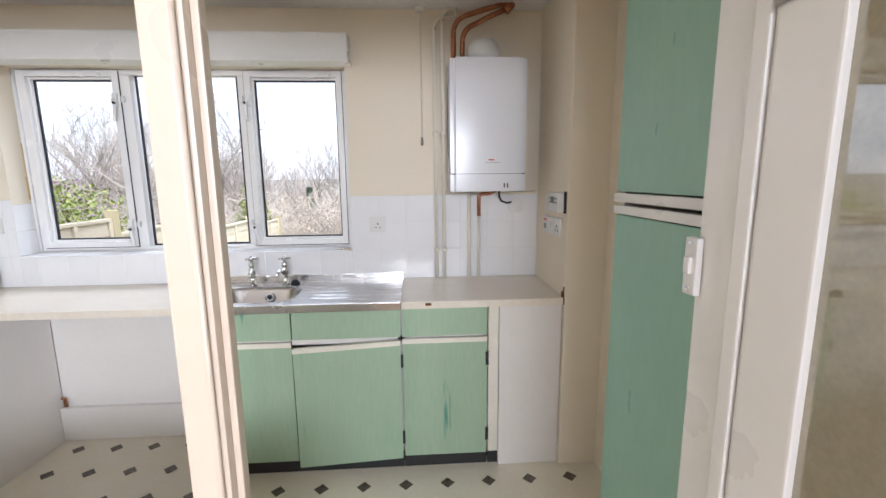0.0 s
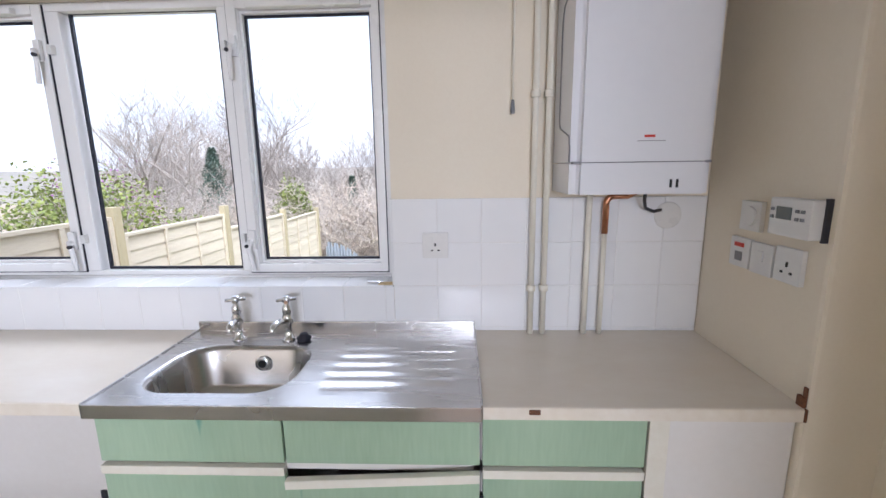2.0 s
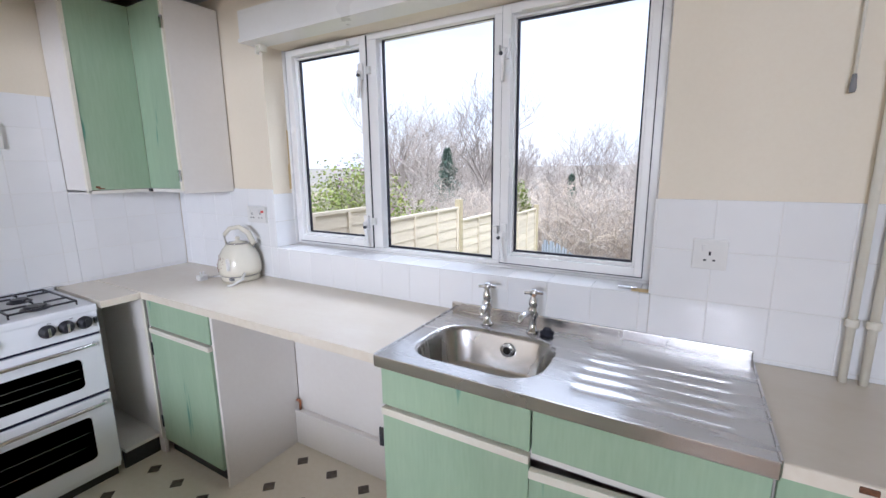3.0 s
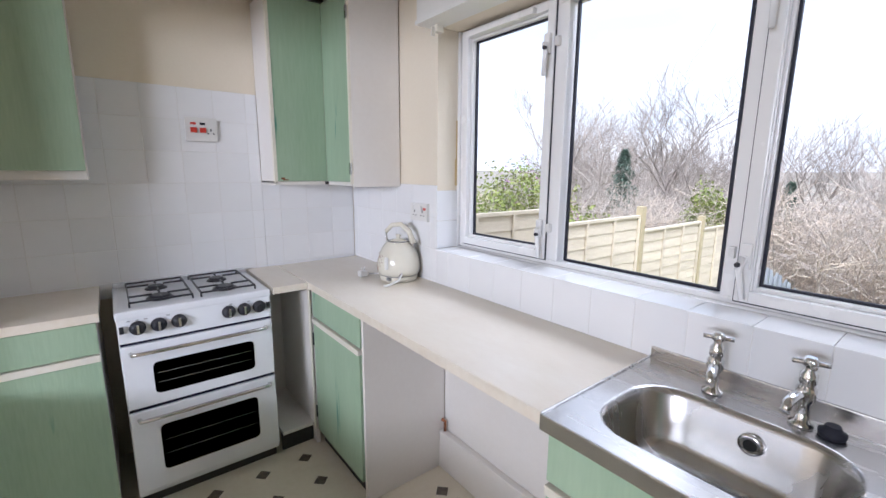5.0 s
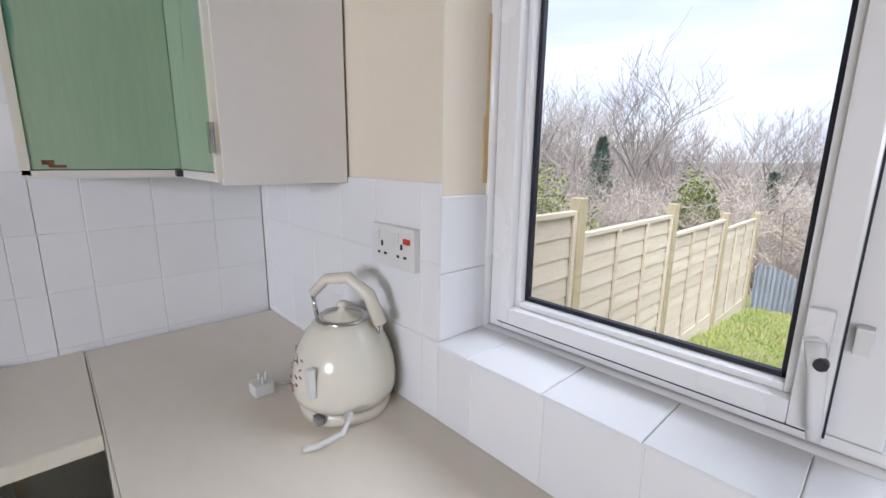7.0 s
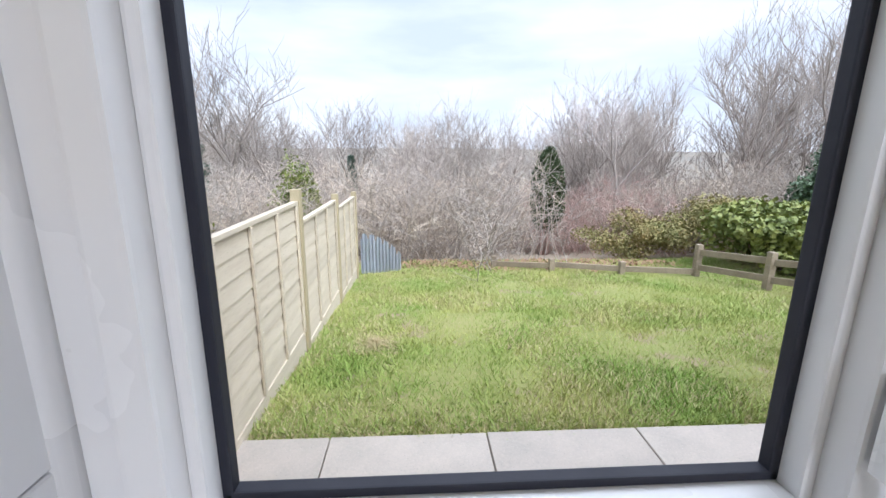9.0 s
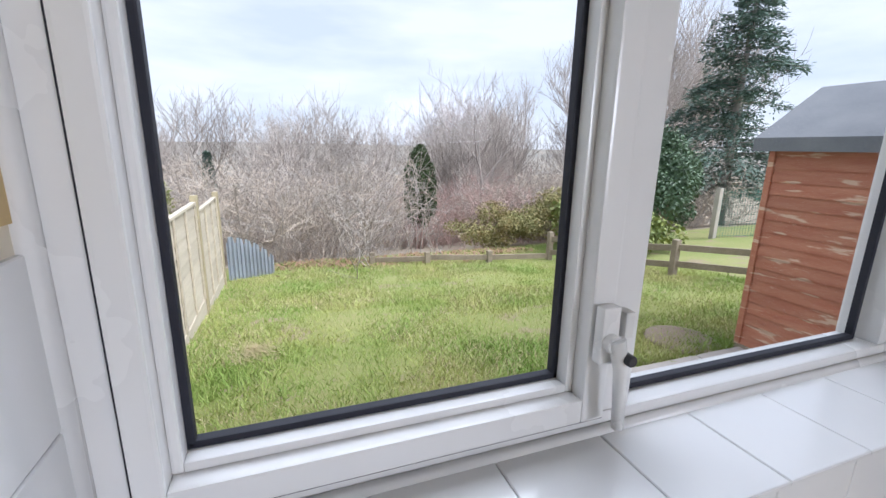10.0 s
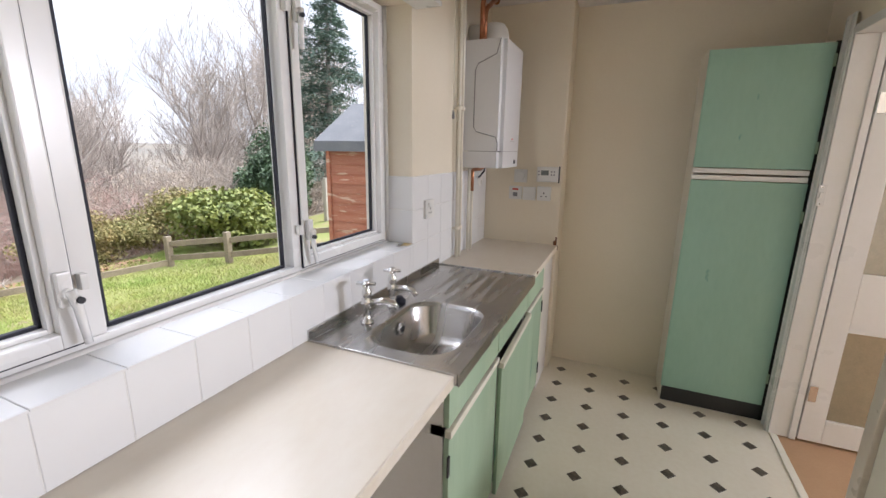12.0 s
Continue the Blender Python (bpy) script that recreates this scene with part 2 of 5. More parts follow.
PALETWIG = material("pale_twigs", (0.60, 0.52, 0.43), 0.9, second=(0.48, 0.40, 0.32), coarse=3, fine=20, amount=0.6, bump=0, vary=0.2)
CONIFER = material("blue_green_needles", (0.20, 0.28, 0.225), 0.8, second=(0.13, 0.19, 0.15), coarse=2, fine=10, amount=0.7, bump=0)
CYPRESS = material("dark_green_cypress", (0.085, 0.12, 0.05), 0.85, second=(0.05, 0.075, 0.03), coarse=3, fine=12, amount=0.8, bump=0)
LAUREL = material("yellow_green_leaf", (0.25, 0.27, 0.06), 0.55, second=(0.15, 0.20, 0.05), coarse=2.5, fine=10, amount=0.9, bump=0)
BROWNLEAF = material("bronze_leaf", (0.34, 0.26, 0.10), 0.6, second=(0.20, 0.22, 0.07), coarse=2, fine=10, amount=0.8, bump=0)
IVY = material("dark_glossy_leaf", (0.06, 0.11, 0.06), 0.4, second=(0.11, 0.17, 0.08), coarse=4, fine=10, amount=0.7, bump=0)
PURPLE = material("purple_blossom", (0.36, 0.12, 0.34), 0.7, coarse=8, amount=0.4, bump=0)
GREENWIRE = material("green_netting", (0.05, 0.22, 0.16), 0.6, coarse=8, amount=0.3, bump=0)
HILL = material("far_hillside", (0.20, 0.19, 0.17), 1.0, second=(0.28, 0.25, 0.20), coarse=0.02, fine=0.15, amount=0.8, bump=0)


# ---- mesh helpers (plan units; part() and solid() turn them into metres) ----
def box(bm, x0, x1, y0, y1, z0, z1, bevel=0.0):
    vs = [bm.verts.new(p) for p in ((x0, y0, z0), (x1, y0, z0), (x1, y1, z0), (x0, y1, z0), (x0, y0, z1), (x1, y0, z1), (x1, y1, z1), (x0, y1, z1))]
    fs = [bm.faces.new([vs[i] for i in f]) for f in ((3, 2, 1, 0), (4, 5, 6, 7), (0, 1, 5, 4), (1, 2, 6, 5), (2, 3, 7, 6), (3, 0, 4, 7))]
    if bevel:
        bmesh.ops.bevel(bm, geom=list({e for f in fs for e in f.edges}), offset=bevel, segments=2, profile=0.7, affect="EDGES")
    return vs


def boxes(*specs, bevel=0.0):
    bm = bmesh.new()
    for sp in specs:
        box(bm, *sp, bevel=bevel)
    return bm


def tube(bm, pts, r, seg=10, r_end=None, caps=True):
    """A round bar along the points."""
    pts = [Vector(p) for p in pts]
    rings, n = [], len(pts)
    ref = Vector((0.31, 0.17, 0.94))
    for i, p in enumerate(pts):
        d = (pts[min(i + 1, n - 1)] - pts[max(i - 1, 0)]).normalized()
        if abs(d.dot(ref)) > 0.97:
            ref = Vector((0.95, 0.2, 0.1))
        u = d.cross(ref).normalized()
        v = d.cross(u)
        rr = r + ((r_end if r_end is not None else r) - r) * i / max(1, n - 1)
        rings.append([bm.verts.new(p + (u * math.cos(a) + v * math.sin(a)) * rr) for a in [2 * math.pi * k / seg for k in range(seg)]])
    for a, b in zip(rings, rings[1:]):
        for k in range(seg):
            f = bm.faces.new((a[k], a[(k + 1) % seg], b[(k + 1) % seg], b[k]))
            f.smooth = True
    if caps and seg > 2:
        bm.faces.new(rings[0][::-1])
        bm.faces.new(rings[-1])
    return bm


def lathe(bm, c, profile, seg=24, axis="z"):
    """A turned shape: (radius, height) pairs about an axis through c."""
    rings = []
    for r, h in profile:
        ring = []
        for k in range(seg):
            a = 2 * math.pi * k / seg
            p, q = max(r, 1e-4) * math.cos(a), max(r, 1e-4) * math.sin(a)
            off = {"z": (p, q, h), "y": (p, h, -q), "x": (h, p, q)}[axis]
            ring.append(bm.verts.new(Vector(c) + Vector(off)))
        rings.append(ring)
    for a, b in zip(rings, rings[1:]):
        for k in range(seg):
            f = bm.faces.new((a[k], a[(k + 1) % seg], b[(k + 1) % seg], b[k]))
            f.smooth = True
    bm.faces.new(rings[0][::-1])
    bm.faces.new(rings[-1])
    return bm


def arc(c, r, a0, a1, plane="xz", n=8):
    out = []
    for i in range(n + 1):
        a = radians(a0 + (a1 - a0) * i / n)
        p, q = r * math.cos(a), r * math.sin(a)
        out.append({"xz": (c[0] + p, c[1], c[2] + q), "yz": (c[0], c[1] + p, c[2] + q), "xy": (c[0] + p, c[1] + q, c[2])}[plane])
    return out


def finish(bm, name, mat, at=(0, 0, 0)):
    bm.transform(Matrix.Scale(K, 4) @ Matrix.Translation(-Vector(at)))
    me = bpy.data.meshes.new(name)
    bmesh.ops.recalc_face_normals(bm, faces=bm.faces)
    bm.to_mesh(me)
    bm.free()
    me.materials.append(mat)
    return me


def thing(name, at, label, category, group="", kind=""):
    ob = new(name)
    ob.location = Vector(at) * K
    ob.empty_display_size = 0.1
    ob["base"] = at
    return tagged(ob, label, category, group, kind)


def part(name, bm, mat, parent, label=""):
    """One mesh object under a thing or a part, given in plan coordinates."""
    base = tuple(parent["base"])
    ob = new(name, finish(bm, name, mat, base))
    ob.parent = parent
    ob["base"] = base
    return tagged(ob, label)


def solid(name, bm, mat, label="", category="", kind="", group="", at=None):
    at = at or (0, 0, 0)
    ob = new(name, finish(bm, name, mat, at))
    ob.location = Vector(at) * K
    ob["base"] = at
    return tagged(ob, label, category, group, kind)


# ---- the rooms ----
W, LEFT, CH, EAST, BACK, TOP = 2.46, -3.22, 0.73, 0.93, 0.62, 2.455   # window wall, side walls, boiler nook, door wall, ceiling
X0, X1, Z0, Z1 = -2.29, -0.395, 1.10, 2.165                             # window opening
CT = 0.925                                                             # worktop height

floor = solid("floor", boxes((LEFT - 0.1, 1.2, BACK, W + 0.02, -0.12, 0)), LINO, "cream sheet vinyl floor with dark diamonds", "floor", "structure")
solid("floor_hall", boxes((-2.7, 1.7, -3.1, BACK - 0.002, -0.12, -0.004)), CARPET, "tan hall floor", "floor", "structure")
OUT = W + 0.24
wall_north = solid("wall_north", boxes(
    (LEFT - 0.3, X0, W, OUT, -0.6, 2.9), (X1, 3.0, W, OUT, -0.6, 2.9),
    (X0, X1, W, 2.673, -0.6, Z0), (X0, X1, 2.673, OUT, -0.6, 1.02), (X0, X1, W, OUT, Z1, 2.9)), WALL, "cream painted window wall with white tiles", "wall", "structure")
solid("wall_outside", boxes(
    (LEFT - 0.3, X0 - 0.004, OUT, OUT + 0.02, -0.6, 2.9), (X1 + 0.004, 3.0, OUT, OUT + 0.02, -0.6, 2.9),
    (X0, X1, OUT, OUT + 0.02, -0.6, 1.01), (X0, X1, OUT, OUT + 0.02, Z1, 2.9)), RENDER, "cream rendered outside wall", "wall", "structure")
wall_west = solid("wall_west", boxes((LEFT - 0.2, LEFT, -1.5, W, 0, 2.6)), WALL, "cream painted wall above white tiles", "wall", "structure")
bm = bmesh.new()
box(bm, CH, 1.4, 1.93, W, 0, 2.6, bevel=0.012)
solid("wall_nook", bm, WALL, "cream wall beside the boiler", "wall", "structure")
solid("wall_east", boxes((EAST, 1.4, BACK - 0.1, 1.93, 0, 2.6)), WALL, "plain cream painted wall", "wall", "structure")
# opening left of the post, widened out of view to admit the hall fill
HATCH, LX0 = (-2.60, -0.392), 0.556
solid("wall_south", boxes(
    (LEFT, HATCH[0], 0.50, BACK, 0, 2.6), (HATCH[0], HATCH[1], 0.50, BACK, 0, 0.72), (HATCH[0], LX0, 0.50, BACK, 2.15, 2.6),
    (LX0, EAST, 0.50, BACK, 0, 2.6)), WALL, "cream wall with the doorway", "wall", "structure")
# unseen wall; its opening is made up to hold the fill lamp
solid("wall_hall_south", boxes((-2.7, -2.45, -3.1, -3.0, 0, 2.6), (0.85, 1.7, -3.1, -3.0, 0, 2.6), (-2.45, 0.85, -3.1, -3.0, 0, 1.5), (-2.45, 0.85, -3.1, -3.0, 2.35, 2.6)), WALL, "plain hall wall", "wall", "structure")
solid("wall_hall_west", boxes((-2.7, -2.6, -3.0, 0.50, 0, 2.6)), WALL, "plain hall wall", "wall", "structure")
solid("wall_hall_east", boxes((1.6, 1.7, -3.0, 0.50, 0, 2.6)), WALL, "plain hall wall", "wall", "structure")
solid("ceiling", boxes((LEFT - 0.2, 1.7, -3.1, W, TOP, TOP + 0.12)), CEILING, "white painted ceiling", "ceiling", "structure")
solid("roof_cover", boxes((LEFT - 0.4, 3.2, -3.4, W + 0.6, 2.9, 3.0)), FELT, "eaves above the window", "roof", "structure")

# door frame: post, lining with architrave, and head
fr = thing("door_post", (-0.36, 0.6, 0), "cream gloss-painted door post with worn edges", "door frame", kind="structure")
part("post", boxes((-0.390, -0.325, 0.567, 0.64, 0, 2.10), bevel=0.006), GLOSS, fr)
part("stop_bead", boxes((-0.3245, -0.312, 0.585, 0.61, 0, 2.098), bevel=0.004), GLOSS, fr)
bm = boxes((-0.384, -0.338, 0.555, 0.5665, 0, 2.10), bevel=0.005)
tube(bm, [(-0.338, 0.560, 0), (-0.338, 0.560, 2.10)], 0.005, 8)
part("architrave", bm, GLOSS, fr)
LX = 0.512                                                             # face of the lining beside the cupboard
fr = thing("door_lining", (LX + 0.02, 0.53, 0), "white gloss-painted door lining with moulded architrave", "door frame", kind="structure")
part("lining", boxes((LX, LX + 0.042, 0.512, 0.64, 0, 2.10), bevel=0.005), WHITE_GLOSS, fr)
part("stop_bead", boxes((LX - 0.010, LX - 0.0005, 0.516, 0.548, 0, 2.098), bevel=0.004), WHITE_GLOSS, fr)
bm = boxes((LX + 0.012, LX + 0.106, 0.6405, 0.6480, 0, 2.2), bevel=0.003)
tube(bm, [(LX + 0.026, 0.648, 0), (LX + 0.026, 0.648, 2.19)], 0.007, 8)
tube(bm, [(LX + 0.09, 0.648, 0), (LX + 0.09, 0.648, 2.19)], 0.006, 8)
part("architrave", bm, WHITE_GLOSS, fr)
fr = thing("door_head", (0.05, 0.55, 2.10), "white gloss-painted door head", "door frame", kind="structure")
part("head", boxes((-0.412, LX + 0.042, 0.47, 0.64, 2.102, 2.145), bevel=0.005), WHITE_GLOSS, fr)
solid("threshold", boxes((-0.318, LX - 0.001, 0.60, 0.635, 0.0, 0.006), bevel=0.002), STRIP, "thin threshold strip", "trim", "structure")

# glazed door, standing open into the hall
door = thing("door_1", (0.52, 0.41, 0), "white painted door with obscured glass panels, open", "door")
D = (0.505, 0.543)
part("door_leaf", boxes((*D, 0.405, 0.508, 0.01, 2.05), (*D, -0.36, -0.25, 0.01, 2.05), (*D, -0.25, 0.405, 0.01, 0.15), (*D, -0.25, 0.405, 0.665, 0.98),
                        (*D, -0.25, 0.405, 1.96, 2.05), bevel=0.004), WHITE_GLOSS, door)
part("pane", boxes((0.518, 0.529, -0.25, 0.405, 0.15, 0.665)), DOOR_GLASS, door, "obscured glass")
part("pane", boxes((0.518, 0.529, -0.25, 0.405, 0.98, 1.96)), DOOR_GLASS, door, "obscured glass")
for zz in (0.25, 1.75):
    part("hinge", boxes((0.498, 0.5045, 0.470, 0.505, zz, zz + 0.09)), CHROME, door)

# pelmet above the window
pel = thing("pelmet", (-1.33, W, 2.15), "white painted pelmet box above the window", "pelmet")
part("front_board", boxes((-2.30, -0.36, 2.345, 2.36, 2.165, 2.285), bevel=0.003), WHITE_GLOSS, pel)
part("bottom_board", boxes((-2.30, -0.355, 2.335, W - 0.002, 2.150, 2.168), bevel=0.003), WHITE_GLOSS, pel)
part("end_board", boxes((-2.30, -2.285, 2.36, W - 0.002, 2.168, 2.285)), WHITE_GLOSS, pel)
part("end_board", boxes((-0.375, -0.36, 2.36, W - 0.002, 2.168, 2.285)), WHITE_GLOSS, pel)
part("top_board", boxes((-2.30, -0.36, 2.345, W - 0.002, 2.285, 2.297)), WHITE_GLOSS, pel)
part("curtain_bracket", boxes((-2.25, -2.22, 2.40, 2.44, 2.118, 2.150), (-2.24, -2.23, 2.38, 2.40, 2.10, 2.14), bevel=0.003), STRIP, pel, "old cream curtain bracket")

# ---- the window ----
win = thing("window_1", (-1.34, 2.62, Z0), "white plastic three-light casement window", "window", kind="structure")
FY0, FY1 = 2.600, 2.672
part("window_frame", boxes((X0, X0 + 0.045, FY0, FY1, Z0, Z1), (X1 - 0.045, X1, FY0, FY1, Z0, Z1), (X0 + 0.045, X1 - 0.045, FY0, FY1, Z0, Z0 + 0.031),
                           (X0 + 0.045, X1 - 0.045, FY0, FY1, Z1 - 0.03, Z1), bevel=0.006), UPVC, win)
part("mullion", boxes((-1.735, -1.655, FY0 + 0.001, FY1 - 0.001, Z0 + 0.031, Z1 - 0.03), bevel=0.005), UPVC, win)
part("mullion", boxes((-1.045, -0.965, FY0 + 0.001, FY1 - 0.001, Z0 + 0.031, Z1 - 0.03), bevel=0.005), UPVC, win)
bm = bmesh.new()
for xs in (X0 + 0.004, X1 - 0.004):
    tube(bm, [(xs, 2.596, Z0), (xs, 2.596, Z1)], 0.011, 8)
tube(bm, [(X0, 2.596, Z0 + 0.004), (X1, 2.596, Z0 + 0.004)], 0.010, 8)
part("quadrant_bead", bm, UPVC, win)


def light(x0, x1, z0, z1, sash):
    """One light: sash, bead, rubber gasket and pane, given the glass opening."""
    if sash:
        sl, sr, sb, q = (0.038, 0.048, 0.045, 0.011) if x0 < -1.5 else (0.048, 0.038, 0.045, 0.011)
        sh = part("sash", boxes((x0 - sl, x0 - q, 2.588, 2.645, z0 - sb, z1 + sb), (x1 + q, x1 + sr, 2.588, 2.645, z0 - sb, z1 + sb),
                                (x0 - q, x1 + q, 2.588, 2.645, z0 - sb, z0 - q), (x0 - q, x1 + q, 2.588, 2.645, z1 + q, z1 + sb), bevel=0.004), UPVC, win)
        part("glazing_bead", boxes((x0 - q, x0, 2.612, 2.636, z0 - q, z1 + q), (x1, x1 + q, 2.612, 2.636, z0 - q, z1 + q),
                                   (x0, x1, 2.612, 2.636, z0 - q, z0), (x0, x1, 2.612, 2.636, z1, z1 + q), bevel=0.003), UPVC, sh)
        # black strips put the shade of the sash joint into the colour
        part("sash_shadow_gap", boxes((x0 - sl - 0.0025, x0 - sl + 0.001, 2.593, 2.6, z0 - sb - 0.004, z1 + sb), (x1 + sr - 0.001, x1 + sr + 0.0025, 2.593, 2.6, z0 - sb - 0.004, z1 + sb),
                                      (x0 - sl, x1 + sr, 2.593, 2.6, z0 - sb - 0.004, z0 - sb + 0.002)), GASKET, sh)
    g = 0.008
    y0, y1 = (2.633, 2.646)
    part("gasket", boxes((x0 - 0.002, x0 + g, y0, y1, z0, z1), (x1 - g, x1 + 0.002, y0, y1, z0, z1), (x0, x1, y0, y1, z0 - 0.002, z0 + g), (x0, x1, y0, y1, z1 - g, z1 + 0.002), bevel=0.002), GASKET, win, "black rubber gasket")
    p = part("pane", boxes((x0 + 0.004, x1 - 0.004, 2.640, 2.644, z0 + 0.004, z1 - 0.004)), GLASS, win, "clear glass")
    p.visible_shadow = False


light(-2.209, -1.758, 1.176, 2.112, True)
light(-1.641, -1.058, 1.133, 2.142, False)
light(-0.957, -0.475, 1.170, 2.112, True)


def handle(x, z, side, tilt):
    """A cranked window handle on its backplate; the blade hangs down."""
    h = part("window_handle", boxes((x - 0.013, x + 0.013, 2.568, 2.584, z - 0.03, z + 0.045), bevel=0.004), UPVC, win)
    bm = bmesh.new()
    tube(bm, [(x, 2.583, z), (x, 2.556, z)], 0.012, 10)
    tube(bm, [(x, 2.558, z + 0.008), (x + side * 0.008, 2.554, z - 0.03), (x + side * 0.012 + tilt, 2.556, z - 0.115)], 0.011, 8, 0.008)
    part("lever", bm, UPVC, h)
    bm = bmesh.new()
    lathe(bm, (x + side * 0.010, 2.538, z - 0.014), [(0.006, 0), (0.0075, 0.002), (0.0075, 0.014)], 10, "y")
    part("lock_button", bm, IRON, h)
    part("striker", boxes((x + side * 0.04 - 0.008, x + side * 0.04 + 0.008, 2.578, 2.6, z - 0.005, z + 0.03), bevel=0.003), PLASTIC, h)


handle(-1.732, 1.255, 1, 0.004)
handle(-1.732, 1.985, 1, -0.012)
handle(-0.982, 1.255, -1, 0.02)
handle(-0.982, 1.985, -1, 0.004)
for xa, xb in ((-2.19, -1.80), (-0.92, -0.50)):
    part("trickle_vent", boxes((xa, xb, 2.560, 2.584, 2.118, 2.142), bevel=0.005), UPVC, win)
part("outer_sill", boxes((X0 + 0.005, X1 - 0.005, 2.674, 2.745, 1.022, 1.046), bevel=0.004), UPVC, win)
solid("loose_catch", boxes((-0.50, -0.455, 2.475, 2.490, 1.106, 1.116), (-0.468, -0.440, 2.482, 2.500, 1.106, 1.113), bevel=0.002), CHROME, "small metal window catch lying on the sill", "catch")
solid("bare_sill_patch", boxes((-0.455, -0.40, 2.458, 2.50, 1.1035, 1.1068)), MUSTARD, "yellow bare patch at the sill's end", "trim", "structure")

solid("sealant_stain", boxes((X0 + 0.0005, X0 + 0.003, 2.572, 2.588, 1.425, 1.56), (X0 + 0.0005, X0 + 0.0028, 2.578, 2.588, 1.56, 1.75), bevel=0.001), MUSTARD, "ochre damp stain beside the window frame", "stain", "structure")

# ---- worktops ----
FRONT = 1.925


def worktop(x0, x1, y0, y1, z0, z1, front, label):
    """A laminate board with a separate edging strip along the named front."""
    w = thing("worktop", ((x0 + x1) / 2, (y0 + y1) / 2, z0), label, "worktop")
    if front == "y":
        part("board", boxes((x0, x1, y0 + 0.0035, y1, z0, z1), bevel=0.003), WORKTOP, w)
        part("edging", boxes((x0, x1, y0, y0 + 0.003, z0 + 0.0005, z1 - 0.001), bevel=0.001), EDGING, w, "cream edging strip with worn brown line")
    else:
        part("board", boxes((x0, x1 - 0.0035, y0, y1, z0, z1), bevel=0.003), WORKTOP, w)
        part("edging", boxes((x1 - 0.003, x1, y0, y1, z0 + 0.0005, z1 - 0.001), bevel=0.001), EDGING, w, "cream edging strip")
    return w


worktop(-3.20, -1.163, FRONT, W - 0.001, CT - 0.036, CT, "y", "cream marbled laminate worktop, worn at the edge")
worktop(-0.092, CH - 0.001, FRONT, W - 0.001, CT - 0.036, CT, "y", "cream laminate worktop beneath the boiler, chipped edge")
worktop(LEFT + 0.001, -2.70, 1.752, FRONT - 0.002, CT - 0.036, CT - 0.002, "x", "short cream worktop between cooker and corner")
worktop(LEFT + 0.001, -2.70, BACK + 0.001, 1.075, CT - 0.030, CT + 0.006, "x", "cream laminate worktop beside the cooker")
solid("edge_chip", boxes((0.030, 0.060, FRONT - 0.003, FRONT + 0.004, CT - 0.020, CT - 0.006), bevel=0.003), RUST, "brown chip in the worktop edge", "chip", "structure")
solid("rust_corner", boxes((CH - 0.010, CH - 0.0005, FRONT + 0.006, FRONT + 0.030, CT, CT + 0.028), (CH - 0.005, CH - 0.0005, FRONT + 0.006, FRONT + 0.018, CT + 0.028, CT + 0.055), (CH - 0.008, CH - 0.001, FRONT - 0.003, FRONT + 0.006, CT - 0.035, CT), bevel=0.002), RUST, "rusty stain at the wall corner", "stain", "structure")

# ---- base units ----
DY = 1.940   # face of the doors


def drawer_front(p, x0, x1, z0=0.742, z1=0.886):
    d = part("drawer_front", boxes((x0 + 0.003, x1 - 0.003, DY, DY + 0.018, z0, z1), bevel=0.003), GREEN, p)
    return d


def door_front(p, x0, x1, hinge_x, sag=0.0, out=0.0):
    bm = boxes((x0 + 0.004, x1 - 0.004, DY - out, DY - out + 0.018, 0.085, 0.705), bevel=0.003)
    if sag:
        for v in bm.verts:
            v.co.z -= sag * (x1 - v.co.x) / (x1 - x0)
    d = part("cabinet_door", bm, GREEN, p)
    bm = boxes((x0 + 0.003, x1 - 0.003, DY - 0.008 - out, DY + 0.014 - out, 0.706, 0.732), bevel=0.004)
    if sag:
        for v in bm.verts:
            v.co.z -= sag * (x1 - v.co.x) / (x1 - x0)
    part("pull_strip", bm, STRIP, d, "cream pull strip along the top")
    for hz in (0.16, 0.58):
        bm = bmesh.new()
        box(bm, hinge_x - 0.008, hinge_x + 0.008, DY - 0.006, DY, hz, hz + 0.07, bevel=0.002)
        part("hinge", bm, IRON, d)
    return d


def cabinet(x0, x1, label):
    c = thing("base_cabinet", ((x0 + x1) / 2, 2.2, 0), label, "cabinet")
    part("carcass", boxes((x0, x0 + 0.018, DY + 0.02, 2.40, 0.10, 0.886), (x1 - 0.018, x1, DY + 0.02, 2.40, 0.10, 0.886), (x0, x1, DY + 0.02, 2.40, 0.10, 0.118), (x0, x1, 2.385, 2.40, 0.10, 0.886),
                         (x0, x1, DY + 0.02, 2.0, 0.71, 0.745)), BOARD, c)
    part("plinth", boxes((x0, x1, DY + 0.035, DY + 0.05, 0.0, 0.10)), BLACK, c)
    return c


c = cabinet(-1.160, -0.094, "green painted sink cabinet with a sagging door")
drawer_front(c, -1.160, -0.632)
drawer_front(c, -0.632, -0.094)
door_front(c, -1.160, -0.632, -1.164)
door_front(c, -0.632, -0.094, -0.094, sag=0.028, out=0.018)
c = cabinet(-0.092, 0.345, "green painted drawer-line cabinet with cream strip")
drawer_front(c, -0.092, 0.345)
door_front(c, -0.092, 0.345, 0.341)
part("end_post", boxes((0.348, 0.400, DY, 2.40, 0.09, 0.886), bevel=0.003), STRIP, c)
part("plinth", boxes((0.352, 0.44, DY + 0.033, DY + 0.048, 0, 0.098)), BLACK, c)
solid("end_panel", boxes((0.405, CH - 0.004, DY + 0.012, DY + 0.03, 0.0, 0.886), bevel=0.002), BOARD, "plain white panel closing the end of the units", "panel")
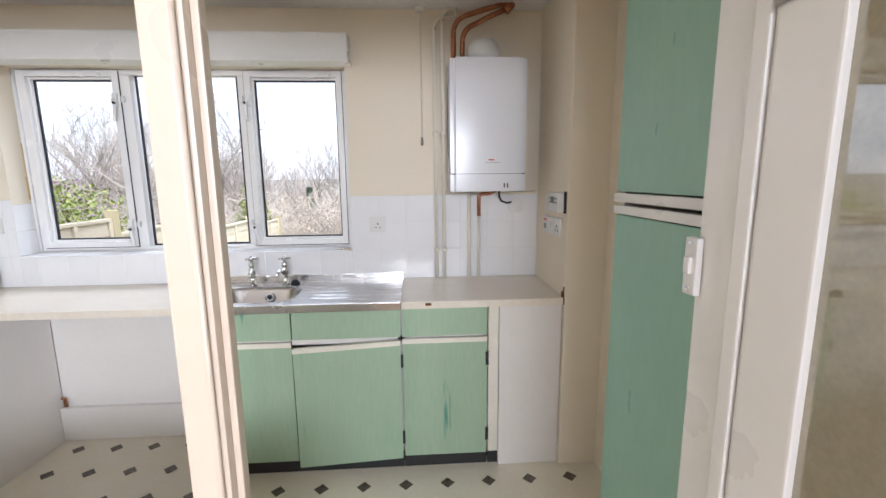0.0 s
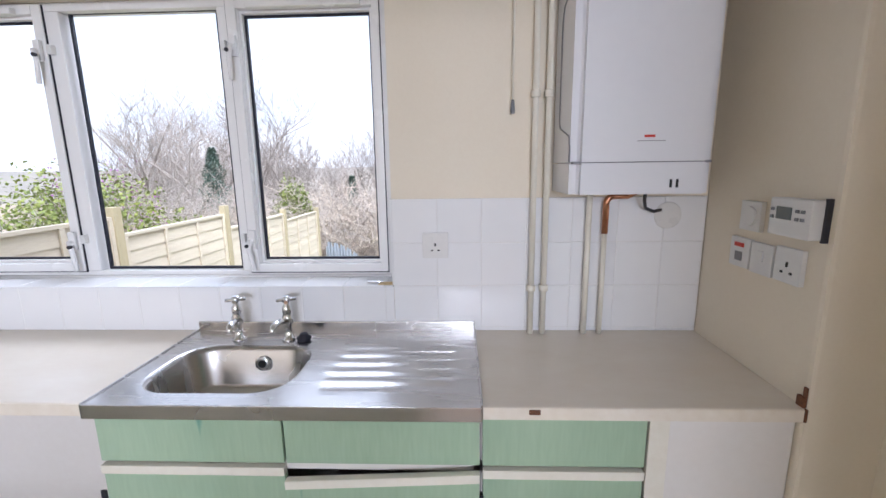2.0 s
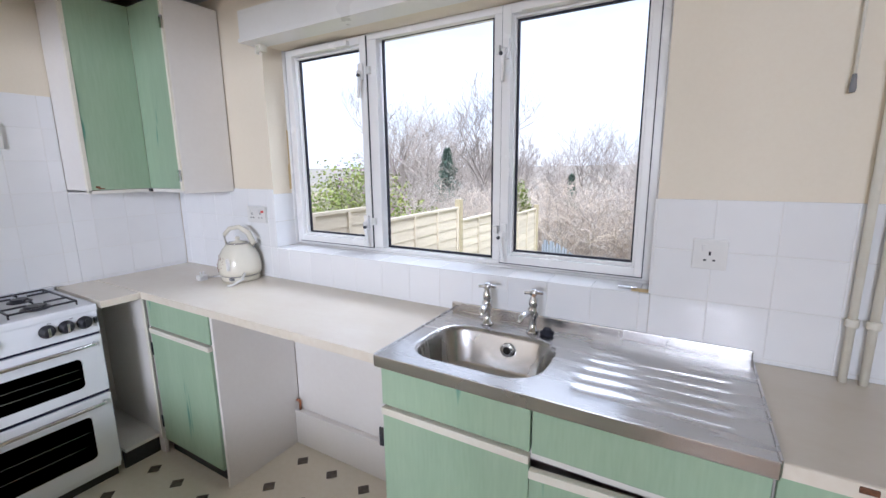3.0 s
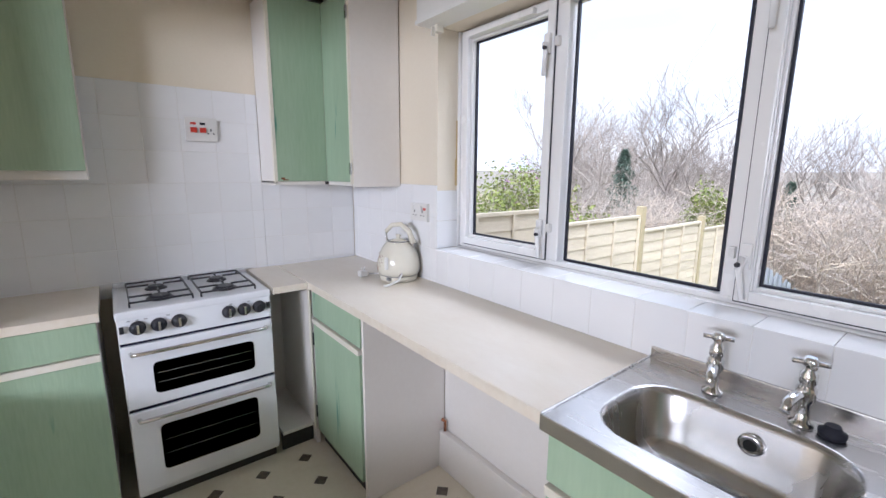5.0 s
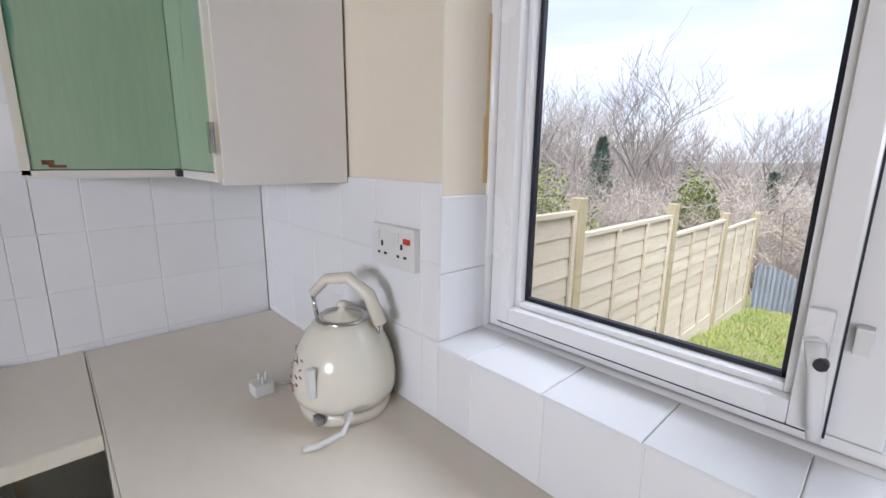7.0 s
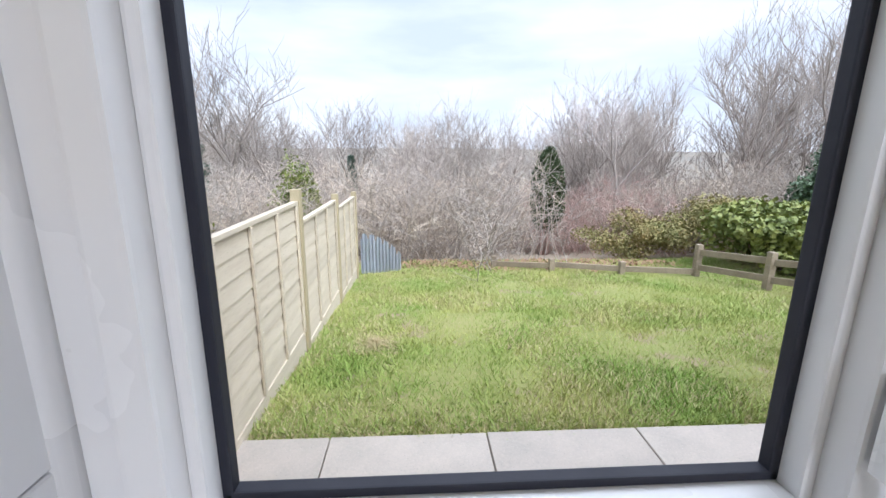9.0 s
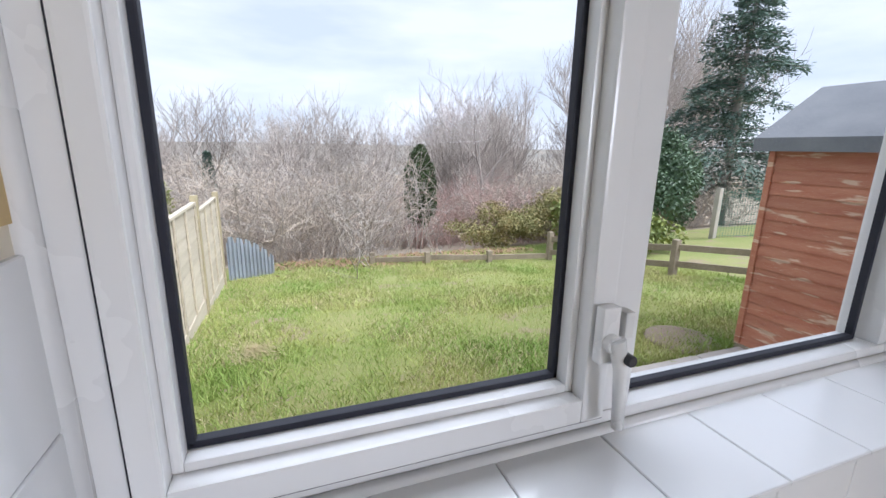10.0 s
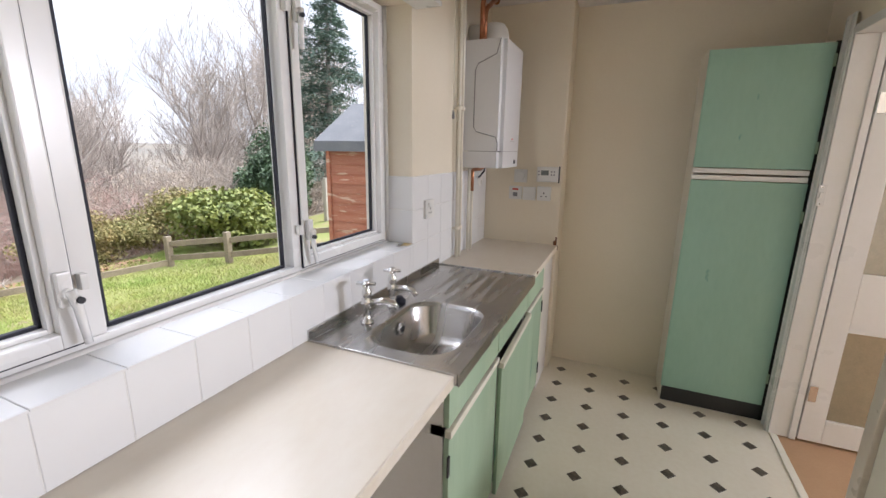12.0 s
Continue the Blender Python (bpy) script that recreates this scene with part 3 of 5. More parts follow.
c = cabinet(-2.690, -2.150, "green painted corner cabinet beside the open space")
drawer_front(c, -2.690, -2.150)
door_front(c, -2.690, -2.160, -2.692)
rc = thing("appliance_recess", (-1.64, 2.38, 0), "white boarded recess for an appliance under the worktop", "recess")
part("side_panel", boxes((-2.148, -2.130, DY + 0.005, 2.388, 0.0, 0.886), bevel=0.002), BOARD, rc)
part("back_panel", boxes((-2.128, -1.162, 2.390, 2.405, 0.0, 0.886)), BOARD, rc)
part("ledge", boxes((-2.128, -1.162, 2.355, 2.389, 0.0, 0.205), bevel=0.006), BOARD, rc, "boxed-in ledge along the floor")
bm = bmesh.new()
tube(bm, [(-2.10, 2.37, 0.21), (-2.10, 2.37, 0.26), (-2.115, 2.36, 0.27)], 0.008, 8)
solid("pipe_stub", bm, COPPER, "short copper pipe stub at the wall", "pipe")
# open space beside the cooker
sp = thing("open_cupboard", (-2.95, 1.85, 0), "open narrow cupboard with white shelf and black plinth", "cabinet")
part("base_board", boxes((-3.20, -2.72, 1.76, 1.93, 0.10, 0.118)), BOARD, sp)
part("back_board", boxes((-3.215, -3.20, 1.76, 2.40, 0.0, 0.886)), BOARD, sp)
part("side_board", boxes((-3.20, -2.692, 1.932, 1.950, 0.0, 0.886)), BOARD, sp)
part("side_strip", boxes((-2.716, -2.692, 1.925, 1.940, 0.09, 0.886), bevel=0.002), STRIP, sp)
part("plinth", boxes((-2.76, -2.745, 1.76, 1.95, 0, 0.10)), BLACK, sp)
# unit on the far side of the cooker, faces the room along x
c = thing("base_cabinet", (-2.9, 0.85, 0), "green painted cabinet with cream strip beside the cooker", "cabinet")
FX = -2.715
part("carcass", boxes((-3.20, FX - 0.02, 1.045, 1.063, 0.1, 0.89), (-3.20, FX - 0.02, 0.625, 0.643, 0.1, 0.89), (-3.20, FX - 0.02, 0.643, 1.045, 0.1, 0.118), (-3.20, -3.18, 0.643, 1.045, 0.1, 0.89)), BOARD, c)
part("drawer_front", boxes((FX - 0.018, FX, 0.63, 1.062, 0.76, 0.89), bevel=0.003), GREEN, c)
d = part("cabinet_door", boxes((FX - 0.018, FX, 0.63, 1.062, 0.085, 0.725), bevel=0.003), GREEN, c)
part("pull_strip", boxes((FX - 0.014, FX + 0.008, 0.63, 1.062, 0.727, 0.755), bevel=0.004), STRIP, d)
part("plinth", boxes((FX - 0.06, FX - 0.045, 0.63, 1.062, 0, 0.10)), BLACK, c)

# ---- sink ----
snk = thing("sink_unit", (-0.616, 2.19, CT), "stainless steel sink with single bowl and ribbed drainer", "sink")
SX0, SX1, SY0, SY1, SZ = -1.163, -0.092, 1.915, W - 0.012, CT + 0.004
BX0, BX1, BY0, BY1 = -1.098, -0.638, 1.978, 2.305


def rounded(x0, x1, y0, y1, z, r, n=6):
    out = []
    for cx, cy, a in ((x1 - r, y1 - r, 0), (x0 + r, y1 - r, 90), (x0 + r, y0 + r, 180), (x1 - r, y0 + r, 270)):
        for i in range(n + 1):
            t = radians(a + 90 * i / n)
            out.append((cx + r * math.cos(t), cy + r * math.sin(t), z))
    return out


bm = bmesh.new()
ring0 = []
for p in rounded(BX0, BX1, BY0, BY1, SZ, 0.11):
    ring0.append(bm.verts.new(p))
outer = []
cxm, cym = (BX0 + BX1) / 2, (BY0 + BY1) / 2
for v in ring0:
    d = Vector((v.co.x - cxm, v.co.y - cym))
    lim = []
    if d.x > 1e-6: lim.append((-0.600 - cxm) / d.x)
    if d.x < -1e-6: lim.append((SX0 - cxm) / d.x)
    if d.y > 1e-6: lim.append((SY1 - cym) / d.y)
    if d.y < -1e-6: lim.append((SY0 - cym) / d.y)
    k = min(lim)
    outer.append(bm.verts.new((cxm + d.x * k, cym + d.y * k, SZ)))
m = len(ring0)
for i in range(m):
    bm.faces.new((ring0[i], ring0[(i + 1) % m], outer[(i + 1) % m], outer[i]))
for cx, cy in ((SX0, SY0), (SX0, SY1), (-0.600, SY0), (-0.600, SY1)):
    near = sorted(range(m), key=lambda i: (outer[i].co - Vector((cx, cy, SZ))).length)[:2]
    a, b = outer[near[0]], outer[near[1]]
    if abs(a.co.x - b.co.x) > 1e-5 and abs(a.co.y - b.co.y) > 1e-5:
        bm.faces.new((a, b, bm.verts.new((cx, cy, SZ))))
prev = ring0
for ins, dz in ((0.006, -0.004), (0.014, -0.018), (0.030, -0.130), (0.050, -0.155), (0.10, -0.162)):
    ring = [bm.verts.new(p) for p in rounded(BX0 + ins, BX1 - ins, BY0 + ins, BY1 - ins, SZ + dz, max(0.03, 0.11 - ins * 0.6))]
    for i in range(m):
        f = bm.faces.new((prev[i], prev[(i + 1) % m], ring[(i + 1) % m], ring[i]))
        f.smooth = True
    prev = ring
bm.faces.new(prev)
part("bowl", bm, STEEL, snk)
# drainer: ribbed sheet
bm = bmesh.new()
nx, ny = 40, 72
grid = []
for j in range(ny + 1):
    row = []
    y = SY0 + (SY1 - SY0) * j / ny
    for i in range(nx + 1):
        x = -0.600 + (SX1 + 0.600) * i / nx
        z = SZ
        fx = min(max((x + 0.560) / 0.03, 0), 1) * min(max((SX1 - 0.06 - x) / 0.03, 0), 1)
        fy = min(max((y - SY0 - 0.06) / 0.02, 0), 1) * min(max((2.32 - y) / 0.02, 0), 1)
        z += fx * fy * (0.0019 * math.sin((y - SY0) * 2 * math.pi / 0.062) - 0.004 * (1 - (x + 0.6) / 0.5))
        row.append(bm.verts.new((x, y, z)))
    grid.append(row)
for j in range(ny):
    for i in range(nx):
        f = bm.faces.new((grid[j][i], grid[j][i + 1], grid[j + 1][i + 1], grid[j + 1][i]))
        f.smooth = True
part("drainer", bm, STEEL, snk)
part("front_edge", boxes((SX0, SX1, SY0 - 0.006, SY0 + 0.001, CT - 0.034, SZ + 0.003), bevel=0.003), STEEL, snk)
part("upstand", boxes((SX0, SX1, SY1 - 0.001, SY1 + 0.010, SZ - 0.02, SZ + 0.034), bevel=0.004), STEEL, snk)
part("side_edge", boxes((SX0 - 0.003, SX0 + 0.003, SY0, SY1, CT - 0.03, SZ + 0.004), bevel=0.002), STEEL, snk)
part("side_edge", boxes((SX1 - 0.003, SX1 + 0.003, SY0, SY1, CT - 0.03, SZ + 0.006), bevel=0.002), STEEL, snk)
bm = bmesh.new()
lathe(bm, (-0.838, 2.282, CT - 0.052), [(0.026, 0.0), (0.026, -0.010), (0.019, -0.012)], 20, "y")
part("overflow", bm, CHROME, snk)
bm = bmesh.new()
lathe(bm, (-0.838, 2.269, CT - 0.052), [(0.014, 0.0), (0.014, 0.003)], 16, "y")
part("overflow_hole", bm, DARK, snk)
bm = bmesh.new()
lathe(bm, (-0.857, 2.14, SZ - 0.1615), [(0.045, 0), (0.045, 0.003), (0.032, 0.003), (0.030, 0.0006)], 24)
part("waste", bm, CHROME, snk)
bm = bmesh.new()
chain = []
for i in range(25):
    u = i / 24
    chain.append((-0.715 - 0.12 * u, 2.352 - 0.075 * u, CT + 0.02 - 0.20 * math.sin(u * math.pi * 0.80) + 0.05 * u))
for a, b in zip(chain, chain[1:]):
    tube(bm, [a, b], 0.0018, 6)
part("plug_chain", bm, CHROME, snk, "bead chain")
bm = bmesh.new()
lathe(bm, (-0.715, 2.352, SZ), [(0.024, 0), (0.026, 0.012), (0.016, 0.016), (0.014, 0.026)], 18)
solid("sink_plug", bm, GASKET, "black rubber sink plug beside the tap", "plug")


def tap(x, y, spout):
    t = thing("tap", (x, y, SZ), "chrome pillar tap with cross head", "tap", "sink taps")
    bm = bmesh.new()
    lathe(bm, (x, y, SZ), [(0.024, 0), (0.024, 0.006), (0.014, 0.012), (0.013, 0.055), (0.019, 0.065), (0.020, 0.090), (0.014, 0.100), (0.017, 0.106), (0.017, 0.125), (0.010, 0.135), (0.009, 0.150)], 20)
    part("pillar", bm, CHROME, t)
    bm = bmesh.new()
    q = Vector((spout[0], spout[1], 0)).normalized()
    base = Vector((x, y, SZ + 0.078))
    tube(bm, [base + q * 0.01, base + q * 0.06 + Vector((0, 0, 0.012)), base + q * 0.10 + Vector((0, 0, 0.008)), base + q * 0.115 + Vector((0, 0, -0.012))], 0.012, 10, 0.010)
    part("spout", bm, CHROME, t)
    bm = bmesh.new()
    for a in (20, 110):
        dx, dy = 0.034 * math.cos(radians(a)), 0.034 * math.sin(radians(a))
        tube(bm, [(x - dx, y - dy, SZ + 0.152), (x, y, SZ + 0.152), (x + dx, y + dy, SZ + 0.152)], 0.0065, 8)
    lathe(bm, (x, y, SZ + 0.145), [(0.014, 0), (0.015, 0.012), (0.010, 0.020)], 16)
    part("cross_head", bm, CHROME, t)


tap(-0.955, 2.355, (0.25, -1))
tap(-0.770, 2.355, (-0.1, -1))

# ---- cooker ----
ck = thing("cooker", (-2.97, 1.44, 0), "white freestanding gas cooker with double oven", "cooker")
CY0, CY1, CX0, CX1 = 1.125, 1.735, -3.205, -2.700
part("body", boxes((CX0, CX1 - 0.02, CY0, CY1, 0.05, 0.88), bevel=0.005), ENAMEL, ck)
part("hob_top", boxes((CX0, CX1 - 0.005, CY0 - 0.004, CY1 + 0.004, 0.882, 0.918), bevel=0.010), ENAMEL, ck)
part("rear_trim", boxes((CX0 - 0.005, CX0 + 0.03, CY0, CY1, 0.918, 0.938), bevel=0.006), ENAMEL, ck)
bm = boxes((CX1 - 0.02, CX1, CY0, CY1, 0.782, 0.895), bevel=0.006)
for v in bm.verts:
    if v.co.z > 0.85 and v.co.x > CX1 - 0.01:
        v.co.x -= 0.010
part("control_panel", bm, ENAMEL, ck)
part("panel_gap", boxes((CX1 - 0.016, CX1 - 0.004, CY0 + 0.004, CY1 - 0.004, 0.772, 0.783), (CX1 - 0.016, CX1 - 0.004, CY0 + 0.004, CY1 - 0.004, 0.470, 0.482)), OVEN_GLASS, ck)


def oven_door(z0, z1, wz0, wz1, mat, lab):
    d = part("oven_door", boxes((CX1 - 0.02, CX1 + 0.006, CY0 + 0.003, CY1 - 0.003, z0, z1), bevel=0.006), ENAMEL, ck)
    bm = bmesh.new()
    pts = [(0, y, z) for y, z, _ in [(p[0], p[1], 0) for p in rounded(CY0 + 0.105, CY1 - 0.095, wz0, wz1, 0, 0.022, 4)]]
    vs = [bm.verts.new((CX1 + 0.0085, p[1], p[2])) for p in pts]
    f = bm.faces.new(vs)
    bmesh.ops.solidify(bm, geom=[f], thickness=0.004)
    part("oven_window", bm, mat, d, lab)
    hz = z1 - 0.034
    bm = bmesh.new()
    tube(bm, [(CX1 + 0.004, CY0 + 0.035, hz), (CX1 + 0.030, CY0 + 0.040, hz), (CX1 + 0.036, CY0 + 0.065, hz + 0.002), (CX1 + 0.036, CY1 - 0.065, hz + 0.002), (CX1 + 0.030, CY1 - 0.040, hz), (CX1 + 0.004, CY1 - 0.035, hz)], 0.0085, 10)
    part("handle", bm, CHROME, d)
    bm = bmesh.new()
    for k in range(2):
        tube(bm, [(CX1 + 0.0095, CY0 + 0.12, wz0 + (wz1 - wz0) * (0.35 + 0.3 * k)), (CX1 + 0.0095, CY1 - 0.11, wz0 + (wz1 - wz0) * (0.35 + 0.3 * k))], 0.0016, 6)
    part("shelf_line", bm, OVEN_GLASS_2, d)


oven_door(0.486, 0.770, 0.535, 0.680, OVEN_GLASS, "dark top oven glass")
oven_door(0.085, 0.468, 0.165, 0.385, OVEN_GLASS_2, "smoky main oven glass")
part("foot_plinth", boxes((CX1 - 0.06, CX1 - 0.04, CY0 + 0.01, CY1 - 0.01, 0.0, 0.06)), BLACK, ck)
for y in (1.195, 1.270, 1.345, 1.545, 1.612, 1.680):
    bm = bmesh.new()
    lathe(bm, (CX1 - 0.004, y, 0.842), [(0.030, 0.0), (0.030, 0.006), (0.024, 0.008), (0.022, 0.026), (0.016, 0.029)], 20, "x")
    k = part("knob", bm, IRON, ck, "black and chrome control knob")
    part("knob_face", boxes((CX1 + 0.024, CX1 + 0.030, y - 0.005, y + 0.005, 0.824, 0.862), bevel=0.002), CHROME if y < 1.65 else IRON, k)
for y in (1.140, 1.722):
    part("ignition_button", boxes((CX1 - 0.002, CX1 + 0.005, y - 0.008, y + 0.008, 0.828, 0.858), bevel=0.002), IRON, ck)
for y in (1.16, 1.19, 1.22, 1.30, 1.55, 1.63):
    part("printed_mark", boxes((CX1 - 0.0065, CX1 - 0.0035, y, y + 0.012, 0.874, 0.877)), GREY, ck)
for gy0, gy1 in ((CY0 + 0.05, 1.415), (1.445, CY1 - 0.05)):
    g = part("pan_support", boxes((-3.155, -3.149, gy0, gy1, 0.934, 0.942), (-2.765, -2.759, gy0, gy1, 0.934, 0.942), (-3.155, -2.759, gy0, gy0 + 0.006, 0.934, 0.942), (-3.155, -2.759, gy1 - 0.006, gy1, 0.934, 0.942)), IRON, ck, "black wire pan support")
    gm = (gy0 + gy1) / 2
    for xx in (-3.06, -2.86):
        for a in range(4):
            ux, uy = math.cos(radians(90 * a)), math.sin(radians(90 * a))
            reach = 0.10 if a % 2 == 0 else (gy1 - gy0) / 2
            part("prong", tube(bmesh.new(), [(xx + ux * 0.03, gm + uy * 0.03, 0.940), (xx + ux * reach, gm + uy * reach, 0.940)], 0.0046, 6), IRON, g)
    for xx in (-3.155, -2.762):
        for yy in (gy0, gy1 - 0.004):
            part("foot", tube(bmesh.new(), [(xx, yy + 0.002, 0.918), (xx, yy + 0.002, 0.936)], 0.004, 6), IRON, g)
    for xx, rr in ((-3.06, 0.034), (-2.86, 0.042)):
        bm = bmesh.new()
        lathe(bm, (xx, (gy0 + gy1) / 2, 0.918), [(rr + 0.014, 0), (rr + 0.010, 0.006), (rr, 0.007), (rr, 0.014), (rr - 0.006, 0.017)], 20)
        part("burner", bm, IRON, ck)

# ---- wall cupboards on the left ----
cup = thing("corner_wall_cupboard", (-2.95, 2.15, 1.43), "green corner wall cupboard with white end panel", "cabinet")
AX, AY, BXX, AZ0, AZ1 = -2.955, 1.872, -2.63, 1.427, 2.385
part("side_panel", boxes((LEFT + 0.008, AX - 0.018, AY, AY + 0.016, AZ0, AZ1), bevel=0.002), BOARD, cup)
part("front_panel", boxes((AX - 0.018, AX, AY + 0.014, 2.165, AZ0 + 0.012, AZ1 - 0.004), bevel=0.002), GREEN, cup)
part("front_panel", boxes((AX + 0.001, BXX - 0.012, 2.165, 2.183, AZ0 + 0.012, AZ1 - 0.004), bevel=0.002), GREEN, cup)
part("end_panel", boxes((BXX - 0.010, BXX + 0.006, 2.170, W - 0.008, AZ0 - 0.014, AZ1), bevel=0.002), BOARD, cup)
part("edge_strip", boxes((AX - 0.020, AX + 0.003, AY - 0.002, AY + 0.014, AZ0, AZ1), (BXX - 0.012, BXX + 0.004, 2.158, 2.170, AZ0, AZ1)), STRIP, cup)
part("bottom_board", boxes((LEFT + 0.008, AX + 0.003, AY, 2.164, AZ0 - 0.008, AZ0 + 0.010), (LEFT + 0.008, BXX - 0.012, 2.164, W - 0.008, AZ0 - 0.008, AZ0 + 0.010)), BOARD, cup)
part("top_board", boxes((LEFT + 0.008, AX - 0.02, AY + 0.016, W - 0.008, AZ1 - 0.02, AZ1 - 0.003)), DARK, cup)
for hz in (AZ0 + 0.05, AZ1 - 0.16):
    part("hinge", boxes((BXX - 0.008, BXX + 0.010, 2.150, 2.160, hz, hz + 0.06), bevel=0.002), CHROME, cup)
part("catch", boxes((AX + 0.005, AX + 0.025, 2.150, 2.165, AZ0 - 0.006, AZ0 + 0.010)), IRON, cup)
part("scuff", boxes((AX - 0.002, AX + 0.0012, 1.905, 1.925, AZ0 + 0.022, AZ0 + 0.032), (AX - 0.002, AX + 0.0012, 1.915, 1.945, AZ0 + 0.016, AZ0 + 0.022), bevel=0.001), RUST, cup, "brown scuff near the corner")
cup2 = thing("wall_cupboard", (-3.05, 0.85, 1.45), "green painted wall cupboard with white underside", "cabinet")
part("carcass", boxes((LEFT + 0.008, -2.975, 0.63, 1.095, 1.452, 2.39), bevel=0.002), BOARD, cup2)
part("cabinet_door", boxes((-2.973, -2.955, 0.632, 1.093, 1.490, 2.385), bevel=0.003), GREEN, cup2)

# ---- tall cupboard by the door ----
tall = thing("tall_cupboard", (0.78, 0.93, 0), "tall green two-door cupboard with black plinth", "cabinet")
TX = 0.620
part("carcass", boxes((TX + 0.020, EAST - 0.001, 1.180, 1.200, 0.0, 2.10), (TX + 0.020, EAST - 0.001, 0.650, 0.668, 0.0, 2.10), (TX + 0.02, EAST - 0.001, 0.668, 1.18, 2.08, 2.10), (TX + 0.02, EAST - 0.02, 0.668, 1.18, 0.10, 0.12)), STRIP, tall)
d = part("upper_door", boxes((TX, TX + 0.018, 0.662, 1.198, 1.478, 2.092), bevel=0.004), GREEN_OLD, tall)
part("pull_strip", boxes((TX - 0.008, TX + 0.014, 0.668, 1.198, 1.448, 1.474), bevel=0.003), WHITE_GLOSS, d)
d = part("lower_door", boxes((TX, TX + 0.018, 0.662, 1.198, 0.105, 1.408), bevel=0.004), GREEN_OLD, tall)
part("pull_strip", boxes((TX - 0.008, TX + 0.014, 0.668, 1.198, 1.412, 1.438), bevel=0.003), WHITE_GLOSS, d)
part("plinth", boxes((TX + 0.014, TX + 0.03, 0.662, 1.19, 0, 0.10)), BLACK, tall)
part("filler", boxes((TX + 0.012, TX + 0.03, 0.645, 0.664, 0.0, 2.10)), DARK, tall)
for hz in (0.25, 1.20, 1.56, 1.98):
    part("hinge", boxes((TX - 0.004, TX + 0.008, 0.654, 0.666, hz, hz + 0.06)), GREEN, tall)

# light switch on its block, beside the doorway
sw = thing("light_switch", (0.505, 0.66, 1.36), "white single light switch on a raised block", "switch")
part("plate", boxes((0.497, 0.510, 0.622, 0.656, 1.305, 1.412), bevel=0.004), PLASTIC, sw)
part("rocker", boxes((0.490, 0.499, 0.632, 0.648, 1.345, 1.376), bevel=0.003), PLASTIC, sw)
for zz in (1.318, 1.402):
    bm = bmesh.new()
    lathe(bm, (0.4965, 0.640, zz), [(0.004, 0.0), (0.004, -0.0015)], 10, "x")
    part("screw", bm, CHROME, sw)

# ---- boiler and pipes ----
bo = thing("boiler", (0.385, 2.32, 1.46), "white wall-hung gas boiler with copper pipes above", "boiler")
bm = boxes((0.182, 0.592, 2.195, W - 0.012, 1.548, 2.138))
bmesh.ops.bevel(bm, geom=[e for e in bm.edges if abs(e.verts[0].co.z - e.verts[1].co.z) > 0.3 and e.verts[0].co.y < 2.3], offset=0.028, segments=5, affect="EDGES")
part("casing", bm, APPLIANCE, bo)
bm = boxes((0.182, 0.592, 2.197, W - 0.012, 1.453, 1.545))
bmesh.ops.bevel(bm, geom=[e for e in bm.edges if abs(e.verts[0].co.z - e.verts[1].co.z) > 0.05 and e.verts[0].co.y < 2.3], offset=0.028, segments=5, affect="EDGES")
part("lower_cover", bm, APPLIANCE, bo)
part("cover_gap", boxes((0.188, 0.586, 2.204, 2.40, 1.543, 1.550)), GREY, bo)
bm = bmesh.new()
for sgn, xx in ((-1, 0.1805),):
    tube(bm, [(xx, 2.225, 2.135), (xx, 2.245, 2.06), (xx, 2.35, 2.015), (xx, 2.365, 1.98), (xx, 2.365, 1.68), (xx, 2.35, 1.655), (xx, 2.235, 1.625), (xx, 2.222, 1.59), (xx, 2.222, 1.55)], 0.0028, 6)
part("side_moulding", bm, GREY, bo)
part("badge", boxes((0.385, 0.415, 2.1932, 2.1955, 1.616, 1.623)), RED, bo, "small red maker's mark")
part("badge_line", boxes((0.365, 0.445, 2.1930, 2.1955, 1.605, 1.607)), GREY, bo)
part("vent_slot", boxes((0.468, 0.474, 2.194, 2.1975, 1.472, 1.496), (0.486, 0.492, 2.194, 2.1975, 1.472, 1.496)), DARK, bo)
bm = bmesh.new()
lathe(bm, (0.375, 2.325, 2.138), [(0.085, 0), (0.085, 0.05), (0.080, 0.085), (0.060, 0.115), (0.025, 0.125)], 28)
part("flue_elbow", bm, PLASTIC, bo)
bm = bmesh.new()
tube(bm, [(0.375, 2.36, 2.20), (0.375, W + 0.01, 2.20)], 0.062, 24)
part("flue_pipe", bm, PLASTIC, bo)
for x, dz in ((0.215, 0.0), (0.262, -0.045)):
    bm = bmesh.new()
    tube(bm, [(x, 2.345, 2.13), (x, 2.345, 2.30 + dz)] + arc((x + 0.09, 2.345, 2.30 + dz), 0.09, 180, 105, "xz", 6) + [(0.40, 2.35, 2.425 + dz), (0.505, 2.36, 2.455 + dz * 0.6)], 0.0135, 10)
    part("copper_pipe", bm, COPPER, bo)
bm = bmesh.new()
tube(bm, [(0.50, 2.36, 2.415), (0.535, 2.36, 2.456)], 0.022, 10)
part("pipe_fitting", bm, COPPER, bo, "tarnished fitting at the ceiling")
pw = thing("heating_pipes", (0.14, 2.43, CT), "pair of cream painted heating pipes", "pipe")
